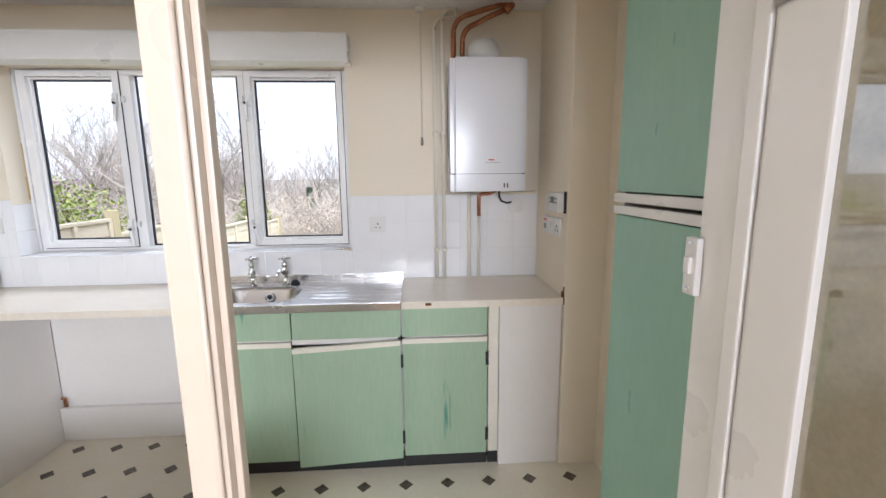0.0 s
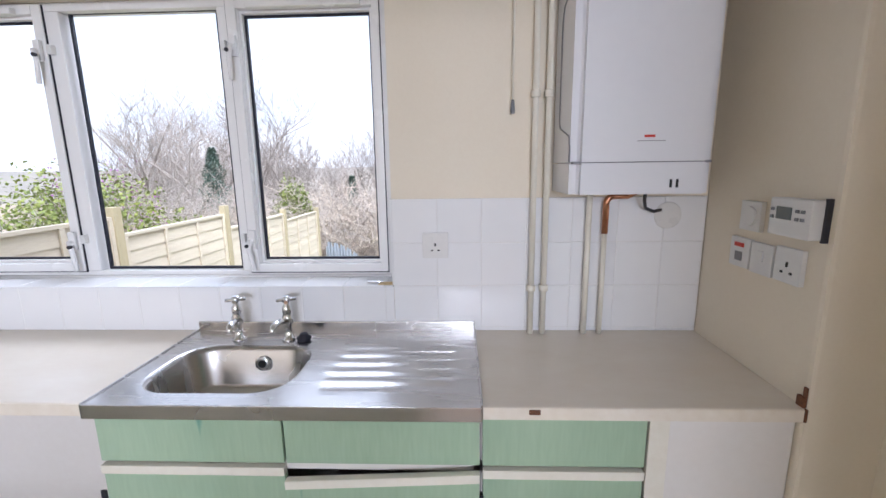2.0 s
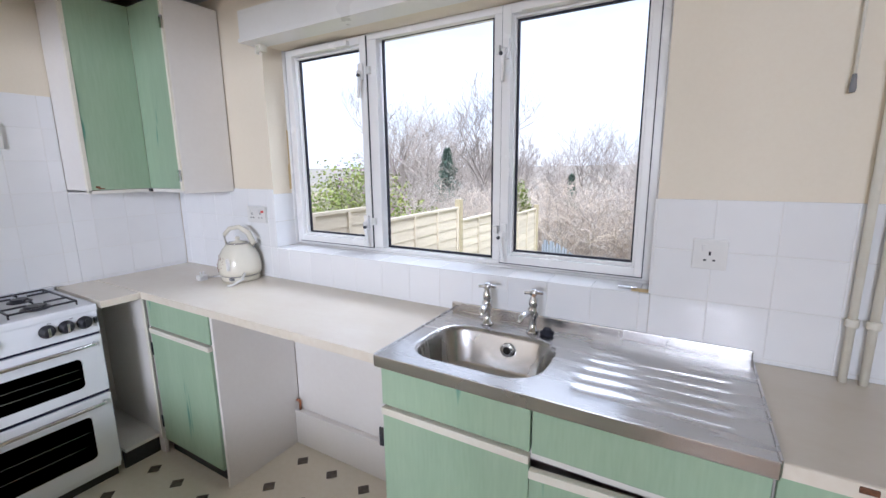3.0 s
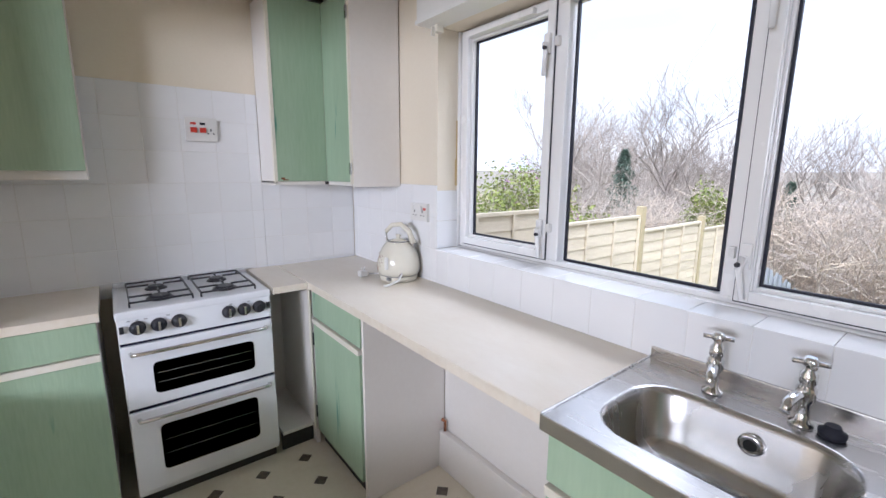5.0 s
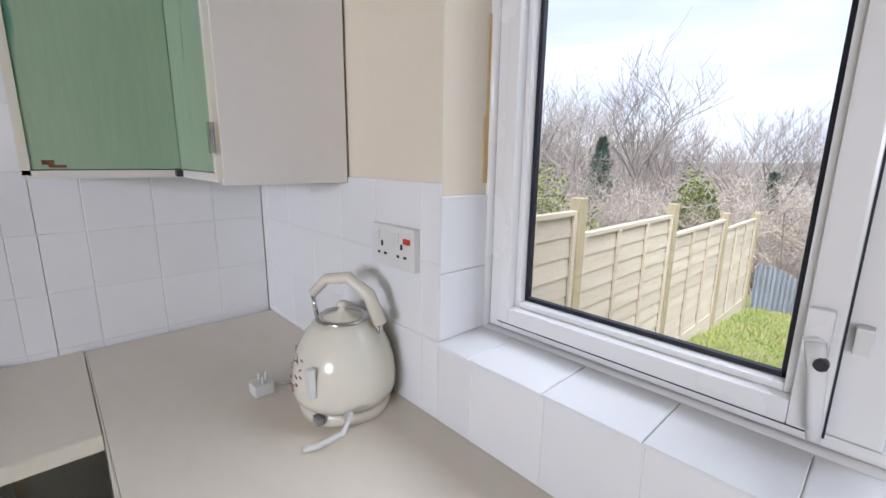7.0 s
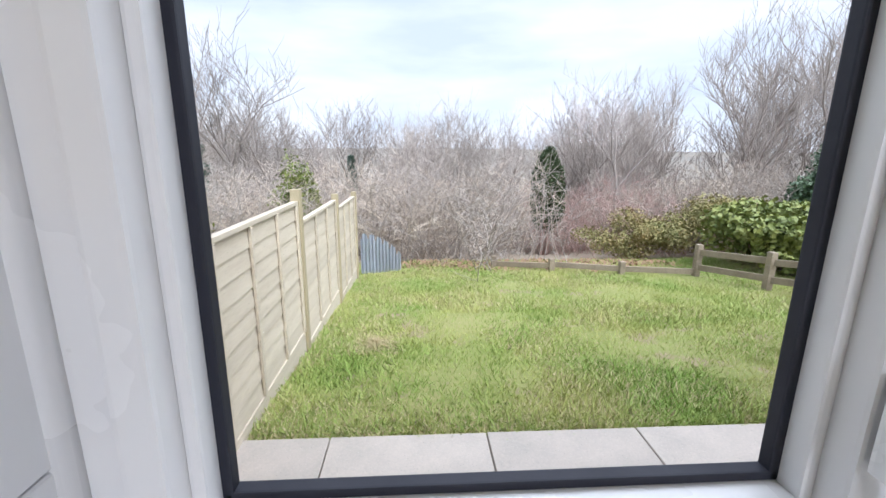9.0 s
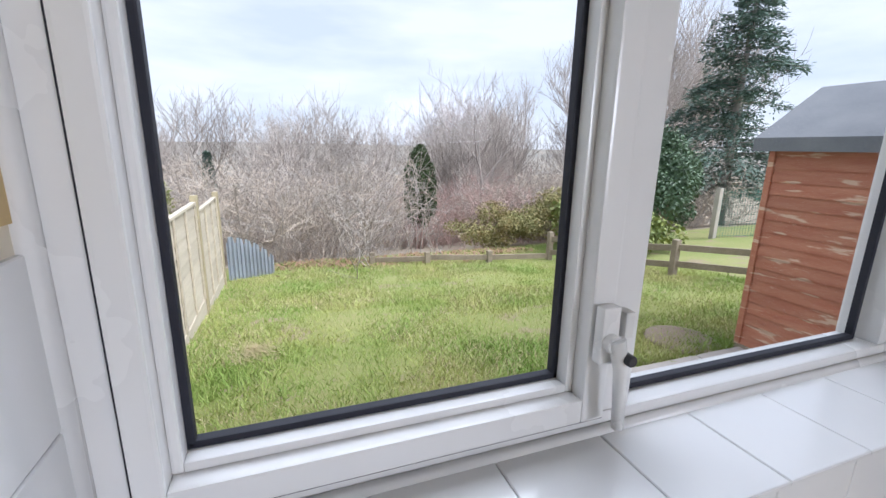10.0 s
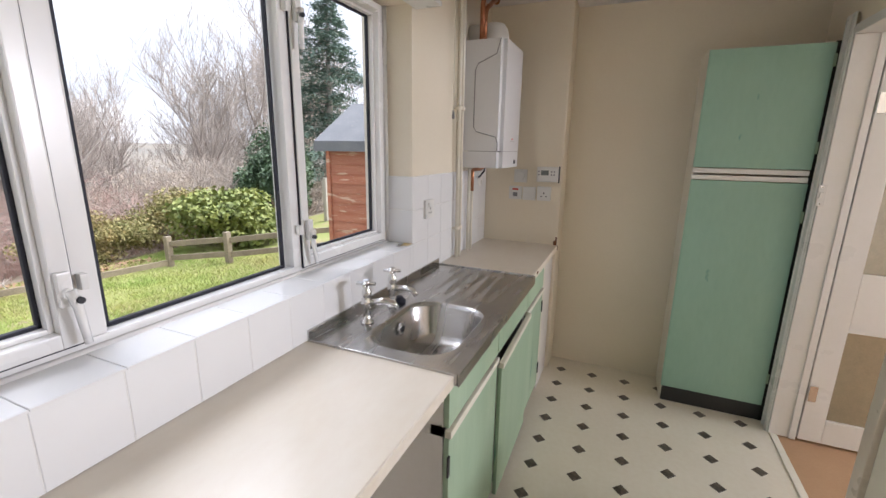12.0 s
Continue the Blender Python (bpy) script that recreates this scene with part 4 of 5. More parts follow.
for x, off in ((0.113, 0.0), (0.158, 0.0)):
    bm = bmesh.new()
    tube(bm, [(x, 2.428, CT), (x, 2.428, 2.34 + (x - 0.113))] + arc((x + 0.07, 2.428, 2.34 + (x - 0.113)), 0.07, 180, 90, "xz", 6) + [(0.235, 2.428, 2.41 + (x - 0.113)), (0.235, 2.428, TOP)][:1 if x > 0.14 else 2], 0.0105, 12)
    part("pipe", bm, STRIP, pw)
    for zz in (1.778, 1.10):
        bm = bmesh.new()
        lathe(bm, (x, 2.428, zz - 0.012), [(0.0135, 0), (0.0165, 0.004), (0.0165, 0.02), (0.0135, 0.024)], 12)
        tube(bm, [(x, 2.428, zz), (x, W, zz)], 0.004, 6)
        part("clip", bm, STRIP, pw)
pw = thing("boiler_tails", (0.34, 2.43, CT), "cream painted pipes below the boiler", "pipe")
for x in (0.310, 0.368):
    bm = bmesh.new()
    tube(bm, [(x, 2.43, CT), (x, 2.43, 1.465 if x < 0.35 else 1.30)], 0.0105 if x < 0.35 else 0.009, 12)
    part("pipe", bm, STRIP, pw)
bm = bmesh.new()
tube(bm, [(0.368, 2.43, 1.30), (0.368, 2.43, 1.405)] + arc((0.395, 2.43, 1.405), 0.027, 180, 90, "xz", 5) + [(0.43, 2.40, 1.435), (0.455, 2.38, 1.452), (0.455, 2.38, 1.465)], 0.011, 10)
part("copper_tail", bm, COPPER, pw, "rusty copper elbow")
bm = bmesh.new()
tube(bm, [(0.48, 2.38, 1.465), (0.482, 2.39, 1.42), (0.50, 2.42, 1.39), (0.54, 2.445, 1.375), (0.57, 2.455, 1.38)], 0.006, 8)
part("flex", bm, IRON, pw, "black boiler flex")
bm = bmesh.new()
tube(bm, [(0.22, 2.44, 1.442), (0.71, 2.44, 1.446)], 0.006, 8)
part("thin_pipe", bm, STRIP, pw)
bm = bmesh.new()
lathe(bm, (0.595, W - 0.0065, 1.36), [(0.05, 0.002), (0.046, -0.002)], 20, "y")
solid("patched_hole", bm, PLASTIC, "round patch in the tiling below the boiler", "patch", "structure")

# pull cord
pc = thing("pull_cord", (0.037, 2.42, TOP), "white ceiling pull cord with small toggle", "pull cord")
bm = bmesh.new()
tube(bm, [(0.037, 2.43, TOP), (0.036, 2.432, 1.76)], 0.0035, 6)
part("cord", bm, STRIP, pc)
bm = bmesh.new()
lathe(bm, (0.036, 2.432, 1.715), [(0.006, 0), (0.008, 0.01), (0.005, 0.045)], 10)
part("toggle", bm, GREY, pc)
bm = bmesh.new()
lathe(bm, (0.037, 2.43, TOP - 0.02), [(0.025, 0), (0.03, 0.02)], 16)
part("ceiling_rose", bm, PLASTIC, pc)


# ---- sockets, switches, controls ----
def plate_y(x, z, w, h, label, gangs, reds=0):
    """A plate on the window wall."""
    s = thing("wall_socket", (x, W - 0.01, z), label, "socket")
    part("plate", boxes((x - w / 2, x + w / 2, W - 0.022, W - 0.006, z - h / 2, z + h / 2), bevel=0.003), PLASTIC, s)
    for k in range(gangs):
        cx = x + (k - (gangs - 1) / 2) * w / gangs * 0.9
        part("pin_holes", boxes((cx - 0.003, cx + 0.003, W - 0.0235, W - 0.021, z - 0.002, z + 0.010), (cx - 0.016, cx - 0.008, W - 0.0235, W - 0.021, z - 0.020, z - 0.015), (cx + 0.008, cx + 0.016, W - 0.0235, W - 0.021, z - 0.020, z - 0.015)), DARK, s)
        part("rocker", boxes((cx - 0.022, cx - 0.008, W - 0.027, W - 0.021, z + 0.010, z + 0.032), bevel=0.002), PLASTIC, s)
    for k in range(reds):
        part("red_mark", boxes((x + w / 2 - 0.035, x + w / 2 - 0.013, W - 0.0245, W - 0.021, z + 0.012, z + 0.024)), RED, s)


plate_y(-0.236, 1.258, 0.094, 0.094, "white single socket on the tiles", 1)
plate_y(-2.425, 1.285, 0.155, 0.092, "white double socket with a red marker", 2, 1)


def plate_x(x, y, z, w, h, side, name, label, cat):
    s = thing(name, (x, y, z), label, cat)
    xs = sorted((x, x + side * 0.014))
    part("plate", boxes((xs[0], xs[1], y - w / 2, y + w / 2, z - h / 2, z + h / 2), bevel=0.003), PLASTIC, s)
    return s


f = CH - 0.001
s = plate_x(f, 2.235, 1.270, 0.088, 0.090, -1, "fused_switch", "white fused switch with red neon", "switch")
part("red_rocker", boxes((f - 0.018, f - 0.013, 2.215, 2.255, 1.288, 1.300)), RED, s)
part("fuse_holder", boxes((f - 0.017, f - 0.013, 2.22, 2.25, 1.245, 1.272)), GREY, s)
s = plate_x(f, 2.140, 1.268, 0.088, 0.090, -1, "wall_switch", "white switched socket beside the worktop", "switch")
part("rocker", boxes((f - 0.019, f - 0.013, 2.128, 2.152, 1.262, 1.292), bevel=0.002), PLASTIC, s)
s = plate_x(f, 2.040, 1.272, 0.092, 0.094, -1, "wall_socket", "white single socket beside the worktop", "socket")
part("pin_holes", boxes((f - 0.0165, f - 0.013, 2.037, 2.043, 1.268, 1.282), (f - 0.0165, f - 0.013, 2.020, 2.028, 1.250, 1.256), (f - 0.0165, f - 0.013, 2.052, 2.060, 1.250, 1.256)), DARK, s)
s = plate_x(f, 2.205, 1.385, 0.088, 0.088, -1, "blank_plate", "white round-faced dial plate", "switch")
bm = bmesh.new()
lathe(bm, (f - 0.013, 2.205, 1.385), [(0.030, 0), (0.028, -0.006)], 18, "x")
part("dial", bm, PLASTIC, s)
th = thing("thermostat", (f, 2.04, 1.40), "white heating programmer with grey display", "thermostat")
part("body", boxes((f - 0.042, f, 1.952, 2.090, 1.352, 1.450), bevel=0.006), PLASTIC, th)
part("back_plate", boxes((f - 0.012, f, 1.944, 1.954, 1.348, 1.454)), IRON, th)
part("display", boxes((f - 0.0445, f - 0.041, 2.012, 2.062, 1.396, 1.428)), SCREEN, th)
for yy, zz in ((2.076, 1.42), (2.076, 1.40), (1.975, 1.42), (1.975, 1.40), (1.993, 1.42), (1.993, 1.40)):
    part("button", boxes((f - 0.0455, f - 0.041, yy - 0.005, yy + 0.005, zz - 0.004, zz + 0.004)), GREY, th)
# cooker control switch on the left wall
cs = thing("cooker_switch", (LEFT, 1.58, 1.70), "white cooker control unit with red switches", "switch")
part("plate", boxes((LEFT + 0.006, LEFT + 0.024, 1.508, 1.655, 1.645, 1.768), bevel=0.004), PLASTIC, cs)
for yy in (1.545, 1.588):
    part("red_rocker", boxes((LEFT + 0.023, LEFT + 0.031, yy - 0.015, yy + 0.015, 1.690, 1.716), bevel=0.002), RED, cs)
    part("mark", boxes((LEFT + 0.023, LEFT + 0.0255, yy - 0.013, yy + 0.013, 1.730, 1.742)), IRON if yy > 1.56 else RED, cs)
part("pin_holes", boxes((LEFT + 0.023, LEFT + 0.0255, 1.623, 1.629, 1.700, 1.712), (LEFT + 0.023, LEFT + 0.0255, 1.610, 1.616, 1.684, 1.690), (LEFT + 0.023, LEFT + 0.0255, 1.636, 1.642, 1.684, 1.690)), DARK, cs)

# ---- kettle and its plug ----
KX, KY = -2.480, 2.345
ke = thing("kettle", (KX, KY, CT), "cream traditional kettle with brown floral pattern", "kettle")
bm = bmesh.new()
lathe(bm, (KX, KY, CT), [(0.085, 0), (0.094, 0.004), (0.096, 0.022), (0.090, 0.030)], 32)
part("base", bm, KETTLE, ke)
bm = bmesh.new()
lathe(bm, (KX, KY, CT), [(0.094, 0.032), (0.101, 0.035), (0.106, 0.050), (0.107, 0.075), (0.103, 0.105), (0.094, 0.137), (0.080, 0.165), (0.064, 0.186), (0.052, 0.195)], 32)
part("body", bm, KETTLE, ke)
bm = bmesh.new()
lathe(bm, (KX, KY, CT), [(0.094, 0.029), (0.0945, 0.033)], 32)
part("base_line", bm, GREY, ke)
bm = bmesh.new()
lathe(bm, (KX, KY, CT), [(0.046, 0.189), (0.040, 0.200), (0.012, 0.208), (0.008, 0.216), (0.014, 0.222), (0.008, 0.230)], 24)
part("lid", bm, KETTLE, ke)
bm = bmesh.new()
lathe(bm, (KX, KY, CT), [(0.053, 0.192), (0.055, 0.196), (0.050, 0.200), (0.044, 0.198)], 28)
part("lid_ring", bm, STEEL, ke, "bright steel ring round the lid")
bm = bmesh.new()
tube(bm, [(KX - 0.075, KY + 0.02, CT + 0.13), (KX - 0.105, KY + 0.03, CT + 0.165), (KX - 0.112, KY + 0.032, CT + 0.175)], 0.022, 12, 0.014)
part("spout", bm, KETTLE, ke)
bm = bmesh.new()
hp = [(KX + 0.82 * u, KY + 0.57 * u, CT + h) for u, h in ((-0.062, 0.205), (-0.066, 0.240), (-0.034, 0.274), (0.014, 0.280), (0.058, 0.248), (0.082, 0.188))]
tube(bm, hp[1:], 0.010, 10, 0.015)
part("handle", bm, KETTLE, ke)
part("handle_bracket", tube(bmesh.new(), [(KX - 0.048, KY - 0.033, CT + 0.185), hp[1]], 0.005, 8), CHROME, ke)
part("handle_bracket", tube(bmesh.new(), [hp[-1], (KX + 0.060, KY + 0.042, CT + 0.165)], 0.006, 8), CHROME, ke)
bm = bmesh.new()
rng = random.Random(5)
for i in range(26):
    a = radians(rng.uniform(215, 275))
    z = CT + 0.085 + rng.uniform(-0.025, 0.05)
    r = 0.1075 - max(0, z - CT - 0.085) * 0.26
    p = Vector((KX + r * math.cos(a), KY + r * math.sin(a), z))
    q = p + Vector((-math.sin(a), math.cos(a), rng.uniform(-1, 1))) * rng.uniform(0.006, 0.014)
    tube(bm, [p, q], 0.0018, 5)
part("floral_transfer", bm, BROWN, ke, "brown leaf pattern")
bm = bmesh.new()
box(bm, KX + 0.040, KX + 0.056, KY - 0.106, KY - 0.092, CT + 0.07, CT + 0.13, bevel=0.004)
part("level_window", bm, PLASTIC, ke, "pale water level window")
part("power_switch", boxes((KX + 0.038, KX + 0.062, KY - 0.095, KY - 0.080, CT + 0.014, CT + 0.028), bevel=0.003), GREY, ke)
bm = bmesh.new()
tube(bm, [(KX + 0.085, KY - 0.05, CT + 0.028), (KX + 0.12, KY - 0.06, CT + 0.055), (KX + 0.13, KY - 0.08, CT + 0.03), (KX + 0.10, KY - 0.12, CT + 0.006), (KX + 0.09, KY - 0.14, CT + 0.005)], 0.006, 8)
part("socket_lead", bm, PLASTIC, ke, "white lead at the base")
ke.scale = (1.06, 1.06, 1.06)
bm = bmesh.new()
tube(bm, [(KX - 0.07, KY + 0.05, CT + 0.005), (KX - 0.12, KY + 0.04, CT + 0.006), (KX - 0.16, KY - 0.06, CT + 0.006)], 0.0045, 8)
box(bm, KX - 0.19, KX - 0.145, KY - 0.15, KY - 0.105, CT, CT + 0.030, bevel=0.008)
for dx in (-0.18, -0.155):
    tube(bm, [(KX + dx, KY - 0.128, CT + 0.028), (KX + dx, KY - 0.128, CT + 0.046)], 0.003, 6)
tube(bm, [(KX - 0.168, KY - 0.115, CT + 0.028), (KX - 0.168, KY - 0.115, CT + 0.050)], 0.0035, 6)
tube(bm, [(KX - 0.16, KY - 0.06, CT + 0.006), (KX - 0.165, KY - 0.105, CT + 0.014)], 0.0045, 8)
solid("mains_plug", bm, PLASTIC, "white mains plug and lead on the worktop", "plug")

# ---- the garden ----
def ground_z(x, y):
    if y < 4.8:
        z = -0.30
    elif y < 11.4:
        z = -0.30 - 0.10 * (y - 4.8)
    elif y < 34:
        z = -0.96 - 0.22 * (y - 11.4)
    else:
        z = -5.93
    if x > 3 and y < 25:
        z += 0.03 * min(x - 3, 8)
    if y > 60:
        z += (min(y, 320) - 60) * 0.031 + 0.8 * math.sin(x * 0.012 + 1)
    return z


bm = bmesh.new()
ys = [2.72, 3.5, 4.2] + [4.66 + 0.2 * i for i in range(35)] + [12 + 1.0 * i for i in range(24)] + [38, 45, 60, 90, 140, 200, 260, 320, 420, 1200, 3000]
xs = [-3000, -900, -400, -200, -100, -60, -35, -22, -14, -9, -6] + [-4.5 + 0.25 * i for i in range(47)] + [8, 9.5, 12, 16, 22, 35, 60, 100, 200, 400, 900, 3000]
grid = [[bm.verts.new((x, y, ground_z(x, y) + (0.05 * noise.noise(Vector((x * 0.9, y * 0.9, 0))) + 0.025 * noise.noise(Vector((x * 3, y * 3, 4))) if 4.8 < y < 40 else 0))) for x in xs] for y in ys]
for j in range(len(ys) - 1):
    for i in range(len(xs) - 1):
        f = bm.faces.new((grid[j][i], grid[j][i + 1], grid[j + 1][i + 1], grid[j + 1][i]))
        f.smooth = True
        y = (ys[j] + ys[j + 1]) / 2
        f.material_index = 0 if y < 11.6 else (1 if y < 90 else 2)
ground = solid("ground", bm, GRASS_GROUND, "rough patchy lawn sloping to woodland", "ground", "structure")
ground.data.materials.append(WOODFLOOR)
ground.data.materials.append(HILL)

# paving along the house
pav = solid("pavement", boxes((-3.6, 6.0, 2.725, 4.655, -0.36, -0.296)), EARTH, "paving slabs along the house", "pavement", "structure")


def piece_mesh(name, sx, sy, sz, mat, bev=0.004):
    """A chamfered slab, centred in x and y, its back at z 0."""
    bm = bmesh.new()
    lo = [bm.verts.new((x * sx / 2, y * sy / 2, 0)) for x, y in ((-1, -1), (1, -1), (1, 1), (-1, 1))]
    mi = [bm.verts.new((x * sx / 2, y * sy / 2, sz - bev)) for x, y in ((-1, -1), (1, -1), (1, 1), (-1, 1))]
    hi = [bm.verts.new((x * (sx / 2 - bev), y * (sy / 2 - bev), sz)) for x, y in ((-1, -1), (1, -1), (1, 1), (-1, 1))]
    for a, b in ((lo, mi), (mi, hi)):
        for k in range(4):
            bm.faces.new((a[k], a[(k + 1) % 4], b[(k + 1) % 4], b[k]))
    bm.faces.new(hi)
    return finish(bm, name, mat)


def piece(name, me, parent, m):
    ob = new(name, me)
    ob.parent = parent
    ob.matrix_basis = Matrix.Translation(m.translation * K) @ m.to_3x3().to_4x4()
    return ob


slab_mesh = piece_mesh("slab", 0.952, 0.590, 0.03, SLAB)
for j in range(3):
    for i in range(-1, 8):
        piece("slab", slab_mesh, pav, pose(-3.07 + 0.96 * i + (0.0 if j == 2 else 0.3), 3.158 + 0.6 * j, -0.3, rng.uniform(-0.3, 0.3), rng.uniform(-0.3, 0.3), 0))
bm = bmesh.new()
lathe(bm, (1.47, 4.98, -0.345), [(0.34, 0), (0.33, 0.05), (0.28, 0.055)], 24)
solid("manhole_cover", bm, EARTH, "round worn cover in the grass", "cover")

# blades of grass and straw tufts
rng = random.Random(11)


def blades(name, mat, count, lo, hi, label, dense):
    verts, faces = [], []
    for i in range(count):
        y = 4.68 + (rng.random() ** 1.25) * 6.8
        x = rng.uniform(-3.1, 4.6)
        if noise.noise(Vector((x * 0.8, y * 0.8, dense))) < (-0.8 if dense < 5 else -0.12):
            continue
        z = ground_z(x, y) - 0.02
        h, a, w = rng.uniform(lo, hi), rng.uniform(0, 6.3), rng.uniform(0.003, 0.010)
        lx, ly = rng.gauss(0, h * 0.6), rng.gauss(0, h * 0.6)
        dx, dy = w * math.cos(a), w * math.sin(a)
        k = len(verts)
        verts += [(K * (x - dx), K * (y - dy), K * z), (K * (x + dx), K * (y + dy), K * z), (K * (x + lx), K * (y + ly), K * (z + h))]
        faces.append((k, k + 1, k + 2))
    me = bpy.data.meshes.new(name)
    me.from_pydata(verts, [], faces)
    me.materials.append(mat)
    return tagged(new(name, me), label, "grass", "", "stuff")


blades("grass", BLADE, 150000, 0.03, 0.10, "short green patchy grass", 2)
blades("dry_grass", STRAW, 95000, 0.025, 0.07, "straw-coloured dead grass in patches", 9)
verts, faces = [], []
for i in range(500):
    a, r = rng.uniform(0, 6.3), rng.random() * 0.24
    x, y = -2.45 + r * math.cos(a) * 1.1, 6.2 + r * math.sin(a)
    z = ground_z(x, y) + rng.uniform(0, 0.09) * (1 - r * 3)
    b, L = rng.uniform(0, 6.3), rng.uniform(0.06, 0.16)
    k = len(verts)
    verts += [(K * x, K * y, K * z), (K * (x + 0.006), K * y, K * (z + 0.004)), (K * (x + L * math.cos(b)), K * (y + L * math.sin(b)), K * (z + rng.uniform(-0.02, 0.05)))]
    faces.append((k, k + 1, k + 2))
me = bpy.data.meshes.new("hay_tuft")
me.from_pydata(verts, [], faces)
me.materials.append(STRAW)
tagged(new("hay_tuft", me), "small heap of cut dry grass on the lawn", "hay", "", "stuff")

verts, faces = [], []
for i in range(2600):
    x, y = rng.uniform(-3.0, 3.4), rng.gauss(11.0, 0.35)
    z = ground_z(x, y) + 0.005
    a, L, h = rng.uniform(0, 6.3), rng.uniform(0.03, 0.12), rng.uniform(0.0, 0.07)
    w = L * 0.35
    k = len(verts)
    dx, dy = math.cos(a), math.sin(a)
    verts += [(K * x, K * y, K * z), (K * (x + dx * L * 0.5 - dy * w), K * (y + dy * L * 0.5 + dx * w), K * (z + h * 0.6)), (K * (x + dx * L), K * (y + dy * L), K * (z + h)), (K * (x + dx * L * 0.5 + dy * w), K * (y + dy * L * 0.5 - dx * w), K * (z + h * 0.5))]
    faces.append((k, k + 1, k + 2, k + 3))
me = bpy.data.meshes.new("leaf_litter")
me.from_pydata(verts, [], faces)
me.materials.append(LITTER)
tagged(new("leaf_litter", me), "brown fallen leaves along the lawn's lower edge", "leaves", "", "stuff")

# ---- boundary fence of lapped panels on the left ----
FXX = -3.14
fence = thing("fence", (FXX, 6.0, -0.5), "pale timber lap-panel fence with gravel boards", "fence")
post_ys = [2.95, 4.45, 6.18, 7.97, 9.64]
tops = [1.30, 1.22, 1.08, 0.86, 0.735]
for i, y in enumerate(post_ys):
    part("fence_post", boxes((FXX - 0.02, FXX + 0.06, y - 0.045, y + 0.045, ground_z(0, y) - 0.3, tops[i] + 0.02), bevel=0.006), POST, fence)
for i in range(4):
    y0, y1 = post_ys[i] + 0.046, post_ys[i + 1] - 0.046
    top = tops[i + 1] - 0.05 if i else 1.16
    if i == 1:
        top = 1.0
    base = min(ground_z(0, y1), ground_z(0, y0)) + 0.22
    n = 9
    for k in range(n):
        z0 = base + (top - 0.03 - base) * k / n
        z1 = base + (top - 0.03 - base) * (k + 1) / n + 0.02
        bm = boxes((FXX + 0.004, FXX + 0.014, y0, y1, z0, z1))
        for v in bm.verts:
            if v.co.z < (z0 + z1) / 2:
                v.co.x += 0.012
            v.co.z += 0.006 * noise.noise(Vector((v.co.y * 3, k * 7.1, i)))
        part("fence_slat", bm, FENCE, fence)
    part("cap_rail", boxes((FXX - 0.005, FXX + 0.045, y0, y1, top - 0.03, top), bevel=0.003), FENCE, fence)
    for k in range(4):
        yb = y0 + (y1 - y0) * (k + 0.02) / 3.1 + 0.02
        part("batten", boxes((FXX + 0.026, FXX + 0.046, yb - 0.02, yb + 0.02, base, top - 0.03), bevel=0.003), FENCE, fence)
    part("gravel_board", boxes((FXX, FXX + 0.035, y0, y1, base - 0.50, base - 0.004), bevel=0.004), FENCE, fence, "broad board along the ground")

bm = bmesh.new()
cols = []
for i in range(41):
    u = i / 40
    x, y = FXX + 0.06 + 0.72 * u, 10.0 + 0.35 * u
    w = 0.02 * math.sin(i * 1.9)
    g = ground_z(x, y)
    cols.append((bm.verts.new((x, y + w, g - 0.1)), bm.verts.new((x, y + w, g + 0.78 - 0.42 * u * u - 0.1 * (1 if i % 7 < 2 else 0)))))
for a, b in zip(cols, cols[1:]):
    bm.faces.new((a[0], b[0], b[1], a[1]))
bmesh.ops.solidify(bm, geom=bm.faces[:], thickness=0.006)
solid("corrugated_sheet", bm, TIN, "old grey corrugated sheet leaning at the fence end", "sheet")

# ---- post and rail fence ----
rf = thing("rail_fence", (3.0, 9.0, -0.7), "low weathered post and rail fence", "fence")
pts = [(4.35, 6.1), (3.85, 7.2), (3.35, 8.3), (2.95, 9.4)]
pts2 = [(2.95, 9.4), (1.75, 9.75), (0.55, 10.15), (-0.5, 10.6)]
for i, (x, y) in enumerate(pts + pts2[1:]):
    g = ground_z(x, y)
    part("rail_post", boxes((x - 0.05, x + 0.05, y - 0.05, y + 0.05, g - 0.2, g + (0.62 if i < 4 else 0.26)), bevel=0.01), RAIL, rf)
for run, hs in ((pts, (0.20, 0.48)), (pts2, (0.12,))):
    for (xa, ya), (xb, yb) in zip(run, run[1:]):
        for h in hs:
            a, b = Vector((xa, ya, ground_z(xa, ya) + h)), Vector((xb, yb, ground_z(xb, yb) + h + rng.uniform(-0.03, 0.03)))
            side = (b - a).cross(Vector((0, 0, 1))).normalized() * 0.02
            up = Vector((0, 0, 0.05))
            bm = bmesh.new()
            vs = [bm.verts.new(p + s * side + u * up) for p in (a, b) for s, u in ((-1, -1), (1, -1), (1, 1), (-1, 1))]
            for fidx in ((0, 1, 2, 3), (7, 6, 5, 4), (0, 4, 5, 1), (1, 5, 6, 2), (2, 6, 7, 3), (3, 7, 4, 0)):
                bm.faces.new([vs[q] for q in fidx])
            part("rail", bm, RAIL, rf)

